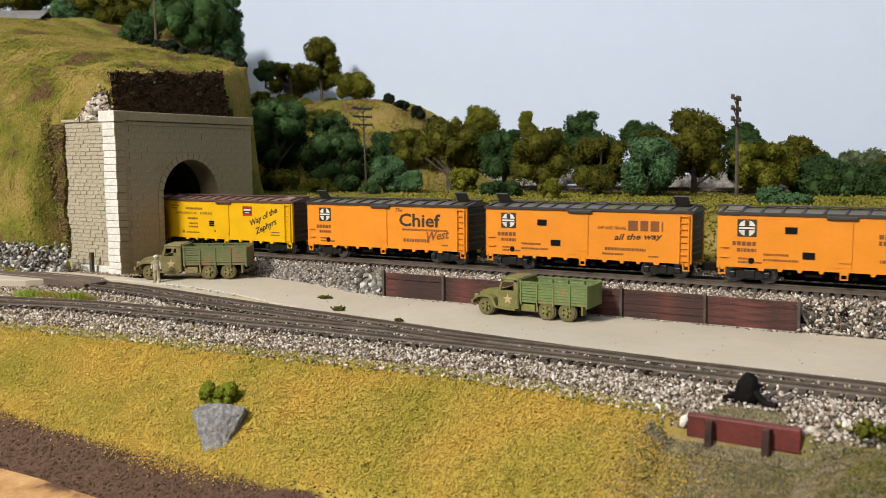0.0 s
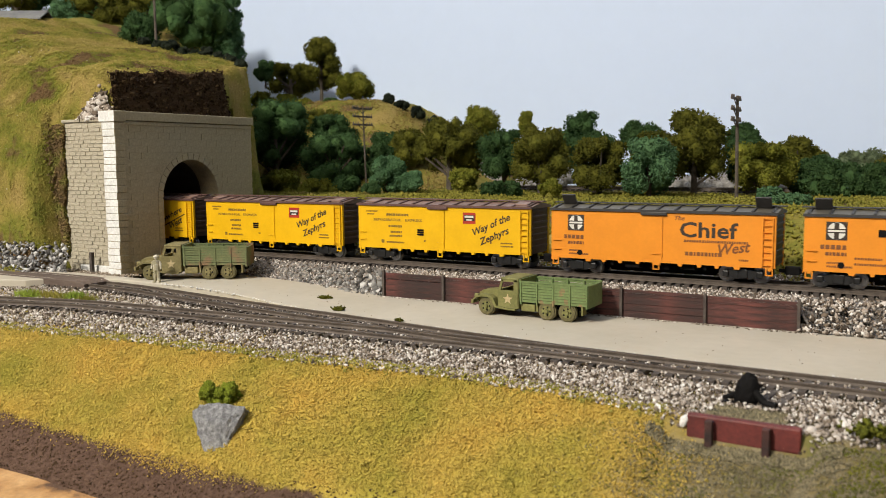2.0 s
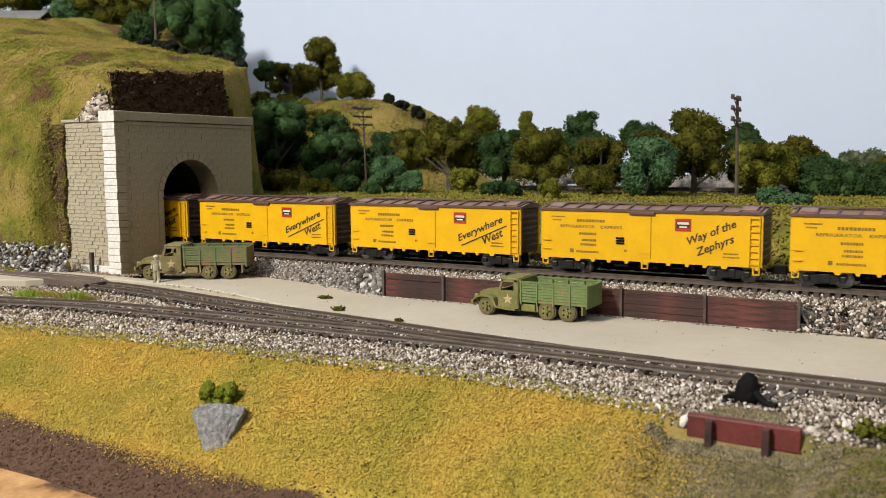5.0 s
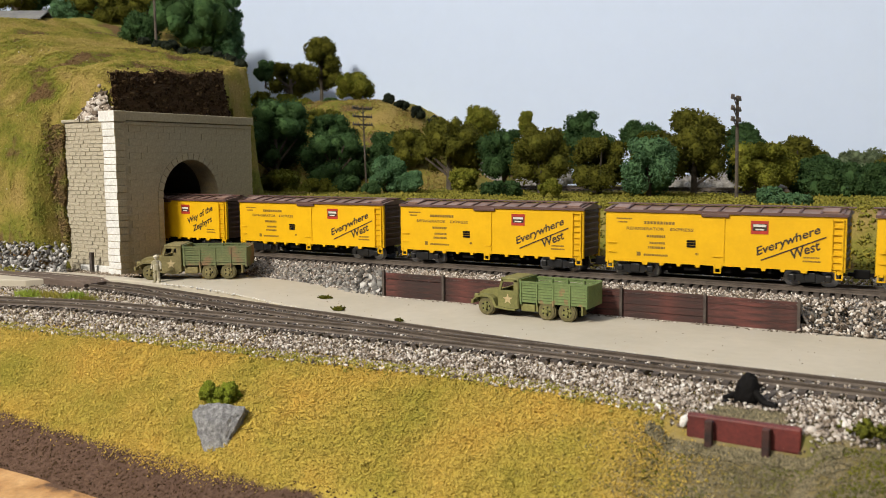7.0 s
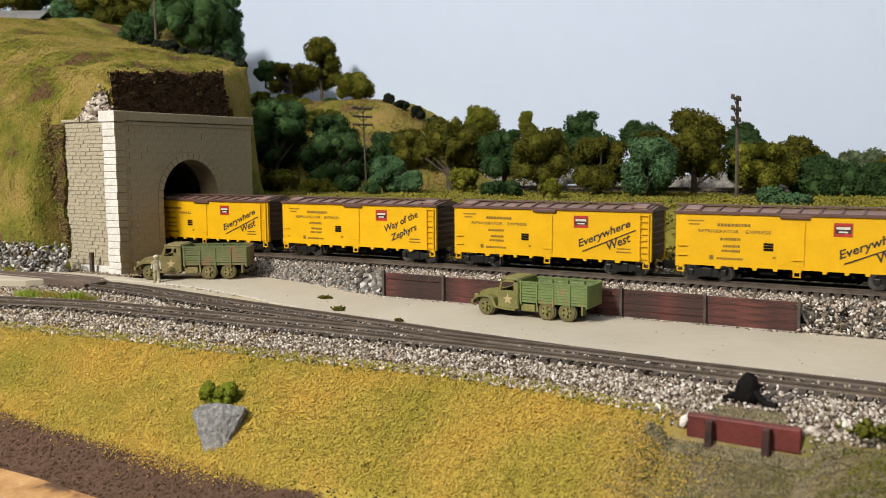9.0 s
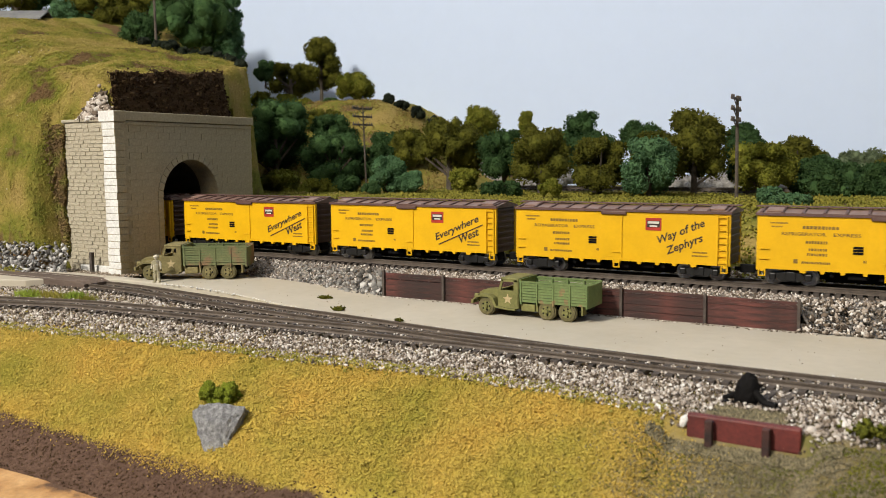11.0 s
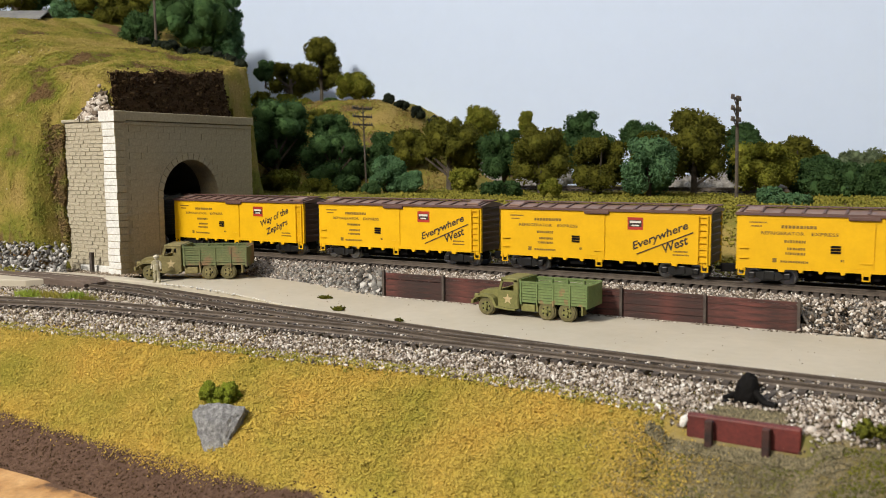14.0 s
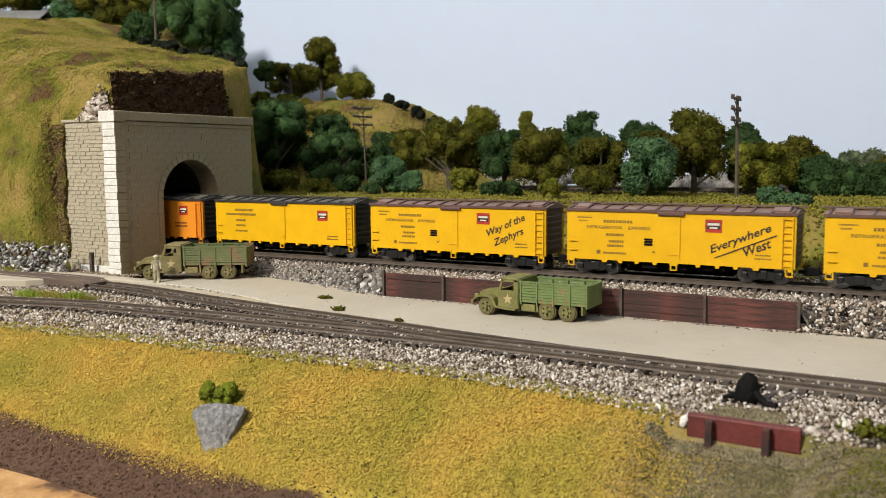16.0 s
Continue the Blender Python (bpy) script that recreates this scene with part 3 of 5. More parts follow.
def build_body(colour, roof, ends, label, open_hatch):
    """A car with its parts, from the rail top up, without lettering."""
    ribs = RIBBROWN if roof is ROOFBROWN else RIBBLACK
    car = tagged(new("refrigerator_car"), label, "train car", "cars of the train")
    side = part("side", prism(B(), sill_outline(), -SIDE, -SIDE + 0.0012), colour, car)
    again(side, car, pose(0, 0, 0, 0, 0, 180))
    core = part("core", box(B(), -HALF + 0.0004, HALF - 0.0004, -SIDE + 0.0012, SIDE - 0.0012, SILL + 0.0006, EAVE), ends, car, "dark car ends")
    rib = None
    for s in (-1, 1):
        for k in range(7):
            at = pose(s * (HALF - 0.0003), 0, SILL + 0.0031 + k * 0.0023)
            rib = rib or part("end_rib", box(B(), -0.0003, 0.0003, -SIDE + 0.0016, SIDE - 0.0016, -0.0006, 0.0006, 0.0002), ends, car, at=at)
            if rib.matrix_basis != at:
                again(rib, car, at)
    # roof: shallow gable with ribs and a running board
    prof = [(-SIDE - 0.0004, EAVE - 0.0002), (-SIDE - 0.0004, EAVE + 0.0004), (0, PEAK), (SIDE + 0.0004, EAVE + 0.0004), (SIDE + 0.0004, EAVE - 0.0002)]
    bm = B()
    a = [bm.verts.new((-HALF - 0.0004, y, z)) for y, z in prof]
    b = [bm.verts.new((HALF + 0.0004, y, z)) for y, z in prof]
    bm.faces.new(a)
    bm.faces.new(b[::-1])
    for i in range(5):
        bm.faces.new((a[i], a[(i + 1) % 5], b[(i + 1) % 5], b[i]))
    part("roof", bm, roof, car)
    rib = None
    for k in range(13):
        x = -HALF + 0.0012 + k * (2 * HALF - 0.0024) / 12
        for s in (-1, 1):
            at = pose(x, 0, 0, 0, 0, 0 if s < 0 else 180)
            if rib is None:
                bm = B()
                for y0, z0, y1, z1 in ((-SIDE - 0.0003, EAVE + 0.0004, -0.0016, PEAK - 0.0003),):
                    vs = [bm.verts.new((sx, y, z)) for sx in (-0.0004, 0.0004) for y, z in ((y0, z0), (y1, z1), (y1, z1 + 0.0005), (y0, z0 + 0.0005))]
                    for q in ((0, 1, 2, 3), (7, 6, 5, 4), (0, 4, 5, 1), (1, 5, 6, 2), (2, 6, 7, 3), (3, 7, 4, 0)):
                        bm.faces.new([vs[i] for i in q])
                rib = part("roof_rib", bm, ribs, car, at=at)
            else:
                again(rib, car, at)
    bm = B()
    for k in range(3):
        y = -0.0016 + k * 0.0011
        box(bm, -HALF - 0.0018, HALF + 0.0018, y, y + 0.0009, PEAK + 0.0003, PEAK + 0.0007)
    part("running_board", bm, ribs, car)
    for t in (-1, 1):
        part("eave_strip", box(B(), -HALF - 0.0005, HALF + 0.0005, t * (SIDE + 0.0004) - 0.0002, t * (SIDE + 0.0004) + 0.0002, EAVE - 0.0003, EAVE + 0.0006), ribs, car)
    # ice hatches near both ends
    for s in (-1, 1):
        for t in (-1, 1):
            up = 48 if open_hatch and t < 0 else 0
            at = pose(s * 0.0345, t * 0.0022, EAVE + 0.0016, t * (-11) if not up else -up, 0, 0)
            bm = box(B(), -0.0026, 0.0026, 0 if t > 0 else -0.0048, 0.0048 if t > 0 else 0, 0.0, 0.0007, 0.0002)
            part("ice_hatch", bm, ribs if up else roof, car, at=at)
    # door with its frame, hinges and the plate over it
    door = part("door", box(B(), -0.0062, 0.0020, -SIDE - 0.0001, -SIDE + 0.0004, SILL + 0.0016, EAVE - 0.0012, 0.00005), colour, car)
    part("door_gap", box(B(), 0.0019, 0.0021, -SIDE - 0.0004, -SIDE - 0.00005, SILL + 0.0016, EAVE - 0.0014), colour, door)
    part("latch", box(B(), -0.0018, 0.0016, -SIDE - 0.0005, -SIDE - 0.0002, 0.0085, 0.0088), colour, door)
    part("door_rail_plate", box(B(), -0.0056, 0.0036, -SIDE - 0.0009, -SIDE + 0.0004, EAVE - 0.0013, EAVE - 0.0001, 0.0002), ribs, car)
    # side grab irons at the right end, a short pair at the left, and the stirrups
    bm = B()
    for k in range(8):
        z = SILL + 0.0012 + k * 0.0022
        box(bm, HALF - 0.0040, HALF - 0.0008, -SIDE - 0.0007, -SIDE - 0.0004, z, z + 0.0003)
    for x in (HALF - 0.0041, HALF - 0.0009):
        box(bm, x - 0.0002, x + 0.0002, -SIDE - 0.0008, -SIDE, SILL + 0.0006, EAVE - 0.001)
    part("ladder", bm, colour, car)
    for z in (SILL + 0.0035, SILL + 0.0068):
        part("grab_iron", box(B(), -HALF + 0.0010, -HALF + 0.0040, -SIDE - 0.0006, -SIDE - 0.0002, z, z + 0.0003), colour, car)
    for x in (-HALF + 0.0006, HALF - 0.0030, -0.0012):
        bm = B()
        for u in (0.0, 0.0020):
            box(bm, x + u, x + u + 0.0004, -SIDE - 0.0002, -SIDE + 0.0002, SILL - 0.0022, SILL + 0.001)
        box(bm, x, x + 0.0024, -SIDE - 0.0002, -SIDE + 0.0002, SILL - 0.0022, SILL - 0.0018)
        part("stirrup", bm, colour, car)
    # under the floor
    bm = box(B(), -HALF + 0.002, HALF - 0.002, -0.0022, 0.0022, 0.0022, SILL + 0.0006)
    box(bm, -0.0190, 0.0190, -0.0016, 0.0016, 0.0012, 0.0030, 0.0003)
    for x0, x1, y0, z0 in ((-0.012, -0.006, -0.007, 0.003), (-0.003, 0.004, -0.0065, 0.0028), (0.008, 0.013, -0.0068, 0.0032)):
        box(bm, x0, x1, y0, y0 + 0.0035, z0, SILL + 0.0006, 0.0003)
    for x in (-0.017, 0.016):
        box(bm, x, x + 0.001, -SIDE + 0.0015, SIDE - 0.0015, 0.0036, SILL + 0.0006)
    part("underframe", bm, BLACK, car, "black underframe with brake gear")
    for s in (-1, 1):
        bm = box(B(), s * HALF - (0.0 if s > 0 else 0.0032), s * HALF + (0.0032 if s > 0 else 0.0), -0.0006, 0.0006, 0.0034, 0.0046)
        box(bm, s * (HALF + 0.0032) - 0.0014, s * (HALF + 0.0032) + 0.0014, -0.0013, 0.0011, 0.0028, 0.0056, 0.0003)
        part("coupler", bm, BLACK, car)
    # trucks with side frames; the axles turn
    for s in (-1, 1):
        bogie = new("bogie")
        bogie.parent = car
        bogie.location = (s * 0.0290, 0, 0)
        for t in (-1, 1):
            o = [(-0.0068, 0.0034), (-0.0060, 0.0043), (-0.0040, 0.0040), (-0.0020, 0.0047), (0.0020, 0.0047), (0.0040, 0.0040), (0.0060, 0.0043), (0.0068, 0.0034), (0.0064, 0.0024), (0.0046, 0.0025), (0.0026, 0.0013), (-0.0026, 0.0013), (-0.0046, 0.0025), (-0.0064, 0.0024)]
            bm = prism(B(), o, t * 0.0068 - 0.0005, t * 0.0068 + 0.0005)
            for x in (-0.0055, 0.0055):
                box(bm, x - 0.0010, x + 0.0010, min(t * 0.0066, t * 0.0081), max(t * 0.0066, t * 0.0081), 0.0019, 0.0040, 0.0003)
            box(bm, -0.0017, 0.0017, t * 0.0070 - 0.0007, t * 0.0070 + 0.0007, 0.0016, 0.0046, 0.0002)
            part("side_frame", bm, BOGIE, bogie)
        for x in (-0.0055, 0.0055):
            bm = cyl(B(), (0, -0.0060, 0), (0, 0.0060, 0), 0.0007, n=8)
            for t in (-1, 1):
                cyl(bm, (0, t * 0.0040, 0), (0, t * 0.0053, 0), 0.0026, n=20)
                cyl(bm, (0, t * 0.0037, 0), (0, t * 0.0041, 0), 0.0030, n=20)
            part("wheelset", bm, STEEL, bogie, "bright metal wheelset", at=pose(x, 0, 0.0026))
    return car


def emblem_red(car, x, z):
    f = part("emblem", box(B(), x, x + 0.0056, -SIDE - 0.0001, -SIDE + 0.0002, z, z + 0.0044), RED, car, "red square emblem")
    part("emblem_border", box(B(), x + 0.0005, x + 0.0051, -SIDE - 0.00016, -SIDE, z + 0.0011, z + 0.0034), INK, f)
    part("emblem_band", box(B(), x + 0.0008, x + 0.0048, -SIDE - 0.00022, -SIDE, z + 0.0024, z + 0.0032), WHITE, f)
    part("emblem_band", box(B(), x + 0.0015, x + 0.0041, -SIDE - 0.00022, -SIDE, z + 0.0013, z + 0.0018), WHITE, f)


def emblem_cross(car, x, z):
    f = part("emblem", box(B(), x, x + 0.0062, -SIDE - 0.0001, -SIDE + 0.0002, z, z + 0.0058), INK, car, "black square emblem with a white cross in a circle")
    bm = cyl(B(), (x + 0.0031, -SIDE - 0.00016, z + 0.0029), (x + 0.0031, -SIDE, z + 0.0029), 0.0027, n=28)
    part("disc", bm, WHITE, f)
    bm = box(B(), x + 0.0003, x + 0.0059, -SIDE - 0.00022, -SIDE, z + 0.0022, z + 0.0036)
    box(bm, x + 0.0024, x + 0.0038, -SIDE - 0.00022, -SIDE, z + 0.0003, z + 0.0055)
    part("cross", bm, INK, f)
    part("band", box(B(), x + 0.0006, x + 0.0056, -SIDE - 0.00028, -SIDE, z + 0.0026, z + 0.0032), WHITE, f)


def vent(car, x, z):
    bm = B()
    for k in range(3):
        box(bm, x, x + 0.0030, -SIDE - 0.0002, -SIDE + 0.0002, z + k * 0.0009, z + k * 0.0009 + 0.0007)
    part("vent_plate", bm, BLACK, car, "small black louvred plate")


def yellow_car(slogan):
    label = "yellow refrigerator car with brown roof and slanted slogan"
    car = build_body(YELLOW, ROOFBROWN, SHADEDBROWN, label, 0)
    write(car, "REFRIGERATOR", -0.0318, 0.0168, 0.0134, 0.0011, ink="y")
    write(car, "EXPRESS", -0.0163, 0.0168, 0.0080, 0.0011, ink="y")
    bars(car, [(-0.0255, 0.0190, 0.0110, 0.0010), (-0.0245, 0.0143, 0.0065, 0.0009), (-0.0235, 0.0120, 0.0055, 0.0008), (-0.0240, 0.0104, 0.0060, 0.0008),
               (-0.0255, 0.0078, 0.0085, 0.0007), (-0.0355, 0.0205, 0.0055, 0.0005), (-0.0350, 0.0193, 0.0035, 0.0005),
               (0.0270, 0.0095, 0.0050, 0.0005), (0.0268, 0.0083, 0.0055, 0.0005), (-0.0075, 0.0088, 0.0010, 0.0008), (-0.0280, 0.0077, 0.0016, 0.0014)])
    vent(car, -0.0105, 0.0114)
    emblem_red(car, 0.0105, 0.0168)
    if slogan == "zephyrs":
        write(car, "Way of the", 0.0158, 0.0114, 0.0172, 0.0036, 0.30, 23)
        write(car, "Zephyrs", 0.0185, 0.0076, 0.0138, 0.0036, 0.30, 23)
    else:
        write(car, "Everywhere", 0.0130, 0.0088, 0.0212, 0.0036, 0.30, 23)
        line = part("underline", box(B(), 0, 0.0215, -0.0001, 0.0001, 0, 0.0004), INK, car, at=pose(0.0140, -SIDE - 0.0001, 0.0080, 0, -23, 0))
        write(car, "West", 0.0240, 0.0090, 0.0092, 0.0032, 0.30, 23)
    return car


def orange_car(kind):
    label = "orange refrigerator car with black roof and cross emblem"
    car = build_body(ORANGE, ROOFBLACK, ENDBLACK, label, {"chief": 1, "travel": -1, "plain": 0}[kind])
    emblem_cross(car, -0.0330, 0.0158)
    rows = [(-0.0345, 0.0128, 0.0075, 0.0014), (-0.0330, 0.0108, 0.0062, 0.0011), (-0.0325, 0.0082, 0.0050, 0.0006), (-0.0325, 0.0070, 0.0075, 0.0006)]
    if kind == "chief":
        rows += [(0.0095, 0.0132, 0.0215, 0.0008), (0.0100, 0.0086, 0.0125, 0.0013), (0.0280, 0.0075, 0.0030, 0.0006)]
        write(car, "Chief", 0.0080, 0.0148, 0.0195, 0.0054, 0.0)
        write(car, "The", 0.0062, 0.0206, 0.0034, 0.0016, 0.3, 0, ink="o")
        write(car, "West", 0.0215, 0.0092, 0.0105, 0.0036, 0.35, 8, ink="o")
    elif kind == "travel":
        rows += [(0.0170, 0.0164, 0.0125, 0.0036), (0.0085, 0.0092, 0.0150, 0.0010), (0.0075, 0.0075, 0.0080, 0.0007), (0.0245, 0.0072, 0.0035, 0.0006),
                 (-0.0245, 0.0098, 0.0080, 0.0007), (-0.0245, 0.0080, 0.0110, 0.0007)]
        write(car, "SHIP AND TRAVEL", 0.0056, 0.0166, 0.0108, 0.0012, 0.15, 0, ink="o")
        write(car, "all the way", 0.0120, 0.0122, 0.0175, 0.0028, 0.3, 3)
        for x, z in ((-0.0180, 0.0172), (-0.0125, 0.0098)):
            part("plate", box(B(), x, x + 0.0038, -SIDE - 0.0002, -SIDE + 0.0002, z, z + 0.0022), BLACK, car, "small dark plate")
    else:
        rows += [(0.0095, 0.0165, 0.0180, 0.0014), (0.0095, 0.0145, 0.0180, 0.0014), (0.0100, 0.0090, 0.0120, 0.0010), (-0.0245, 0.0098, 0.0080, 0.0007), (-0.0245, 0.0080, 0.0110, 0.0007)]
        for x, z in ((-0.0180, 0.0172), (-0.0125, 0.0092)):
            part("plate", box(B(), x, x + 0.0038, -SIDE - 0.0002, -SIDE + 0.0002, z, z + 0.0022), BLACK, car, "small dark plate")
    bars(car, rows, FAINT["o"])
    bm = cyl(B(), (-0.0283, -SIDE - 0.0002, 0.0078), (-0.0283, -SIDE, 0.0078), 0.0010, n=12)
    part("round_plate", bm, BLACK, car)
    return car


def old_yellow_car():
    car = build_body(YELLOW, ROOFBLACK, ENDBLACK, "yellow refrigerator car with black roof and red emblem", 0)
    bars(car, [(-0.0330, 0.0170, 0.0180, 0.0010), (-0.0275, 0.0190, 0.0110, 0.0010), (-0.0270, 0.0143, 0.0060, 0.0009), (-0.0270, 0.0120, 0.0055, 0.0008), (-0.0275, 0.0095, 0.0075, 0.0008), (0.0250, 0.0090, 0.0060, 0.0005), (0.0250, 0.0078, 0.0060, 0.0005)])
    emblem_red(car, 0.0200, 0.0158)
    return car


def last_orange_car():
    car = build_body(ORANGE, ROOFBLACK, ENDBLACK, "orange refrigerator car with black roof and small emblem", 0)
    bars(car, [(-0.0300, 0.0168, 0.0180, 0.0012), (0.0210, 0.0120, 0.0080, 0.0008), (0.0210, 0.0105, 0.0080, 0.0008)], FAINT["o"])
    emblem_red(car, 0.0240, 0.0162)
    return car


RAILTOP, TRACK_Y = -0.0032, 0.0092
PITCH = 0.0875
TRAIN = []


def build_train():
    east, west_word = yellow_car("zephyrs"), yellow_car("west")
    order = [(-3, orange_car("plain")), (-2, orange_car("travel")), (-1, orange_car("chief")), (0, east)]
    for j, m in ((1, east), (2, west_word), (3, west_word), (4, west_word), (5, east), (6, west_word), (7, west_word), (8, west_word), (9, east)):
        order.append((j, west_word if j == 2 else copy_thing(m, Matrix())))
    order += [(10, old_yellow_car()), (11, last_orange_car())]
    for j, car in order:
        TRAIN.append((car, -0.2024 - PITCH * j))


# how far the train has come, second by second
GONE = [(0.0, -0.0856), (1.5, 0.0007), (3.5, 0.1144), (4.2, 0.1545), (6.3, 0.2734), (7.0, 0.3127), (8.5, 0.3970), (9.0, 0.4254), (11.3, 0.5567), (12.5, 0.6240), (14.5, 0.7366), (16.0, 0.8228)]


def motions():
    steps = [k / 15 for k in range(241)]
    gone = np.interp(steps, [t for t, _ in GONE], [s for _, s in GONE])
    for car, x in TRAIN:
        for bogie in car.children:
            if bogie.name.startswith("bogie"):
                for wheel in bogie.children:
                    if wheel.name.startswith("wheel"):
                        at = wheel.matrix_basis.translation.copy()
                        walk(wheel, [(t, pose(*at, 0, math.degrees(s / 0.0026), 0)) for t, s in zip(steps, gone)])
        walk(car, [(t, pose(x + s, TRACK_Y, RAILTOP)) for t, s in GONE])


# ---- trees ----
def build_tree(x, y, z, height, radius, tone, seed, name="tree"):
    rng = np.random.default_rng(seed)
    words = {"D": "dark green", "O": "olive brown", "G": "blue-green", "Y": "yellow-green", "P": "pale green", "K": "blackish green", "F": "fresh green"}[tone]
    low = name == "bush"
    thing = tagged(new(name), words + (" clump-foliage bush at the foot of the trees" if low else " model tree with clumpy foam foliage"), "bush" if low else "tree", "bushes" if low else "trees")
    thing.location = (x, y, z)
    radius *= 1.0 if low else 1.24
    base = 0.03 if low else rng.uniform(0.10, 0.26)
    # limbs
    if not low:
        bm = cyl(B(), (0, 0, -0.004), (0, 0, height * 0.55), radius * 0.09, radius * 0.05, 7)
        for k in range(5):
            a = rng.uniform(0, 6.28)
            cyl(bm, (0, 0, height * (0.12 + 0.06 * k)), (math.cos(a) * radius * 0.6, math.sin(a) * radius * 0.6, height * (0.35 + 0.1 * k)), radius * 0.045, radius * 0.02, 5)
        part("trunk", bm, BARK, thing)
    # clumps of the crown, then many small flakes over them
    n = int(11 + 10 * (height / max(radius, 1e-4)))
    u = rng.uniform(base + 0.08, 0.94, n)
    fat = np.interp(u, [0, base, base + 0.2, 0.6, 0.85, 1.0], [0.3, 0.55, 0.95, 0.9, 0.6, 0.2])
    a = rng.uniform(0, 2 * math.pi, n)
    rr = np.sqrt(rng.uniform(0.1, 1.0, n)) * radius * fat * 0.82
    c = np.stack([rr * np.cos(a), rr * np.sin(a), u * height], 1)
    s = radius * rng.uniform(0.20, 0.40, n)
    s = np.minimum(s, np.maximum(0.0012, (height - c[:, 2]) * 1.1 + 0.0005))
    scatter("crown", c, s * 0.74, LEAF[tone], seed, 0.30, 0.10, False, thing, False, False, True)
    per = 130 if low else 260
    owner = rng.choice(n, n * per, p=s * s / np.sum(s * s))
    d = rng.normal(size=(n * per, 3))
    d /= np.linalg.norm(d, axis=1)[:, None]
    p = c[owner] + d * (s[owner] * rng.uniform(0.70, 1.06, n * per))[:, None]
    gap = np.linalg.norm(p[:, None, :] - c[None], axis=2) / s[None]
    gap[np.arange(len(p)), owner] = 9.0
    p = p[gap.min(axis=1) > 0.78]
    scatter("foliage", p, rng.uniform(0.00026, 0.00062, len(p)), LEAF[tone], seed + 1, 0.3, 0.3, False, thing, True)
    return thing


NEAR_HILLSIDE = [
    (-0.428, 0.200, 0.0193, 0.0628, 0.0230, "D"), (-0.511, 0.320, 0.0932, 0.0314, 0.0216, "O"), (-0.549, 0.330, 0.1082, 0.0216, 0.0092, "D"),
    (-0.469, 0.310, 0.0886, 0.0550, 0.0147, "O"), (-0.434, 0.310, 0.0873, 0.0235, 0.0155, "Y"), (-0.438, 0.270, 0.0536, 0.0250, 0.0172, "O"),
    (-0.373, 0.200, 0.0178, 0.0398, 0.0221, "D"), (-0.372, 0.260, 0.0309, 0.0280, 0.0152, "D"), (-0.304, 0.160, 0.0165, 0.0237, 0.0111, "G"), (-0.283, 0.160, 0.0168, 0.0139, 0.0074, "G")]
BEHIND_TRAIN = [
    (-0.343, 0.250, 0.0269, 0.0333, 0.0189, "O"), (-0.281, 0.200, 0.0189, 0.0460, 0.0214, "O"), (-0.315, 0.310, 0.0479, 0.0314, 0.0155, "Y"), (-0.246, 0.210, 0.0190, 0.0374, 0.0168, "D"),
    (-0.212, 0.190, 0.0166, 0.0420, 0.0172, "O"), (-0.271, 0.300, 0.0493, 0.0239, 0.0059, "Y"), (-0.213, 0.270, 0.0231, 0.0470, 0.0171, "D"), (-0.167, 0.170, 0.0172, 0.0325, 0.0147, "O"),
    (-0.178, 0.280, 0.0384, 0.0246, 0.0126, "D"), (-0.136, 0.160, 0.0181, 0.0309, 0.0144, "G")]
FAR_END = [
    (-0.122, 0.200, 0.0160, 0.0492, 0.0193, "O"), (-0.112, 0.280, 0.0272, 0.0330, 0.0109, "D"), (-0.086, 0.200, 0.0197, 0.0261, 0.0186, "Y"), (-0.074, 0.250, 0.0163, 0.0341, 0.0150, "O"),
    (-0.048, 0.200, 0.0136, 0.0219, 0.0164, "D"), (-0.047, 0.335, 0.0152, 0.0281, 0.0168, "P"), (-0.026, 0.200, 0.0141, 0.0208, 0.0116, "D"), (-0.017, 0.240, 0.0123, 0.0283, 0.0171, "O"),
    (-0.071, 0.335, 0.0148, 0.0265, 0.0076, "P")]
HILL_TREES = [
    (-0.512, 0.200, 0.1157, 0.0757, 0.0307, "D"), (-0.490, 0.220, 0.1012, 0.0696, 0.0150, "G"), (-0.517, 0.160, 0.1142, 0.0341, 0.0135, "D"),
    (-0.629, 0.220, 0.1499, 0.0539, 0.0291, "O"), (-0.658, 0.200, 0.1497, 0.0258, 0.0145, "G"), (-0.722, 0.200, 0.1621, 0.0484, 0.0227, "O"),
    (-0.590, 0.230, 0.1350, 0.0560, 0.0230, "O"), (-0.575, 0.260, 0.1250, 0.0640, 0.0210, "D"), (-0.680, 0.260, 0.1450, 0.0700, 0.0250, "D"), (-0.570, 0.180, 0.1360, 0.0330, 0.0130, "O"),
    (-0.760, 0.240, 0.1450, 0.0700, 0.0260, "D"), (-0.535, 0.230, 0.1100, 0.0560, 0.0170, "D")]
INFILL = [
    (-0.405, 0.235, 0.030, 0.0420, 0.0180, "D"), (-0.440, 0.215, 0.022, 0.0500, 0.0180, "D"), 
    (-0.235, 0.240, 0.018, 0.0360, 0.0150, "D"), (-0.190, 0.225, 0.018, 0.0330, 0.0150, "D"), (-0.152, 0.235, 0.018, 0.0360, 0.0150, "O"), (-0.100, 0.240, 0.018, 0.0340, 0.0140, "D"),
    (-0.060, 0.225, 0.016, 0.0230, 0.0120, "D"), (-0.355, 0.225, 0.018, 0.0320, 0.0140, "D")]
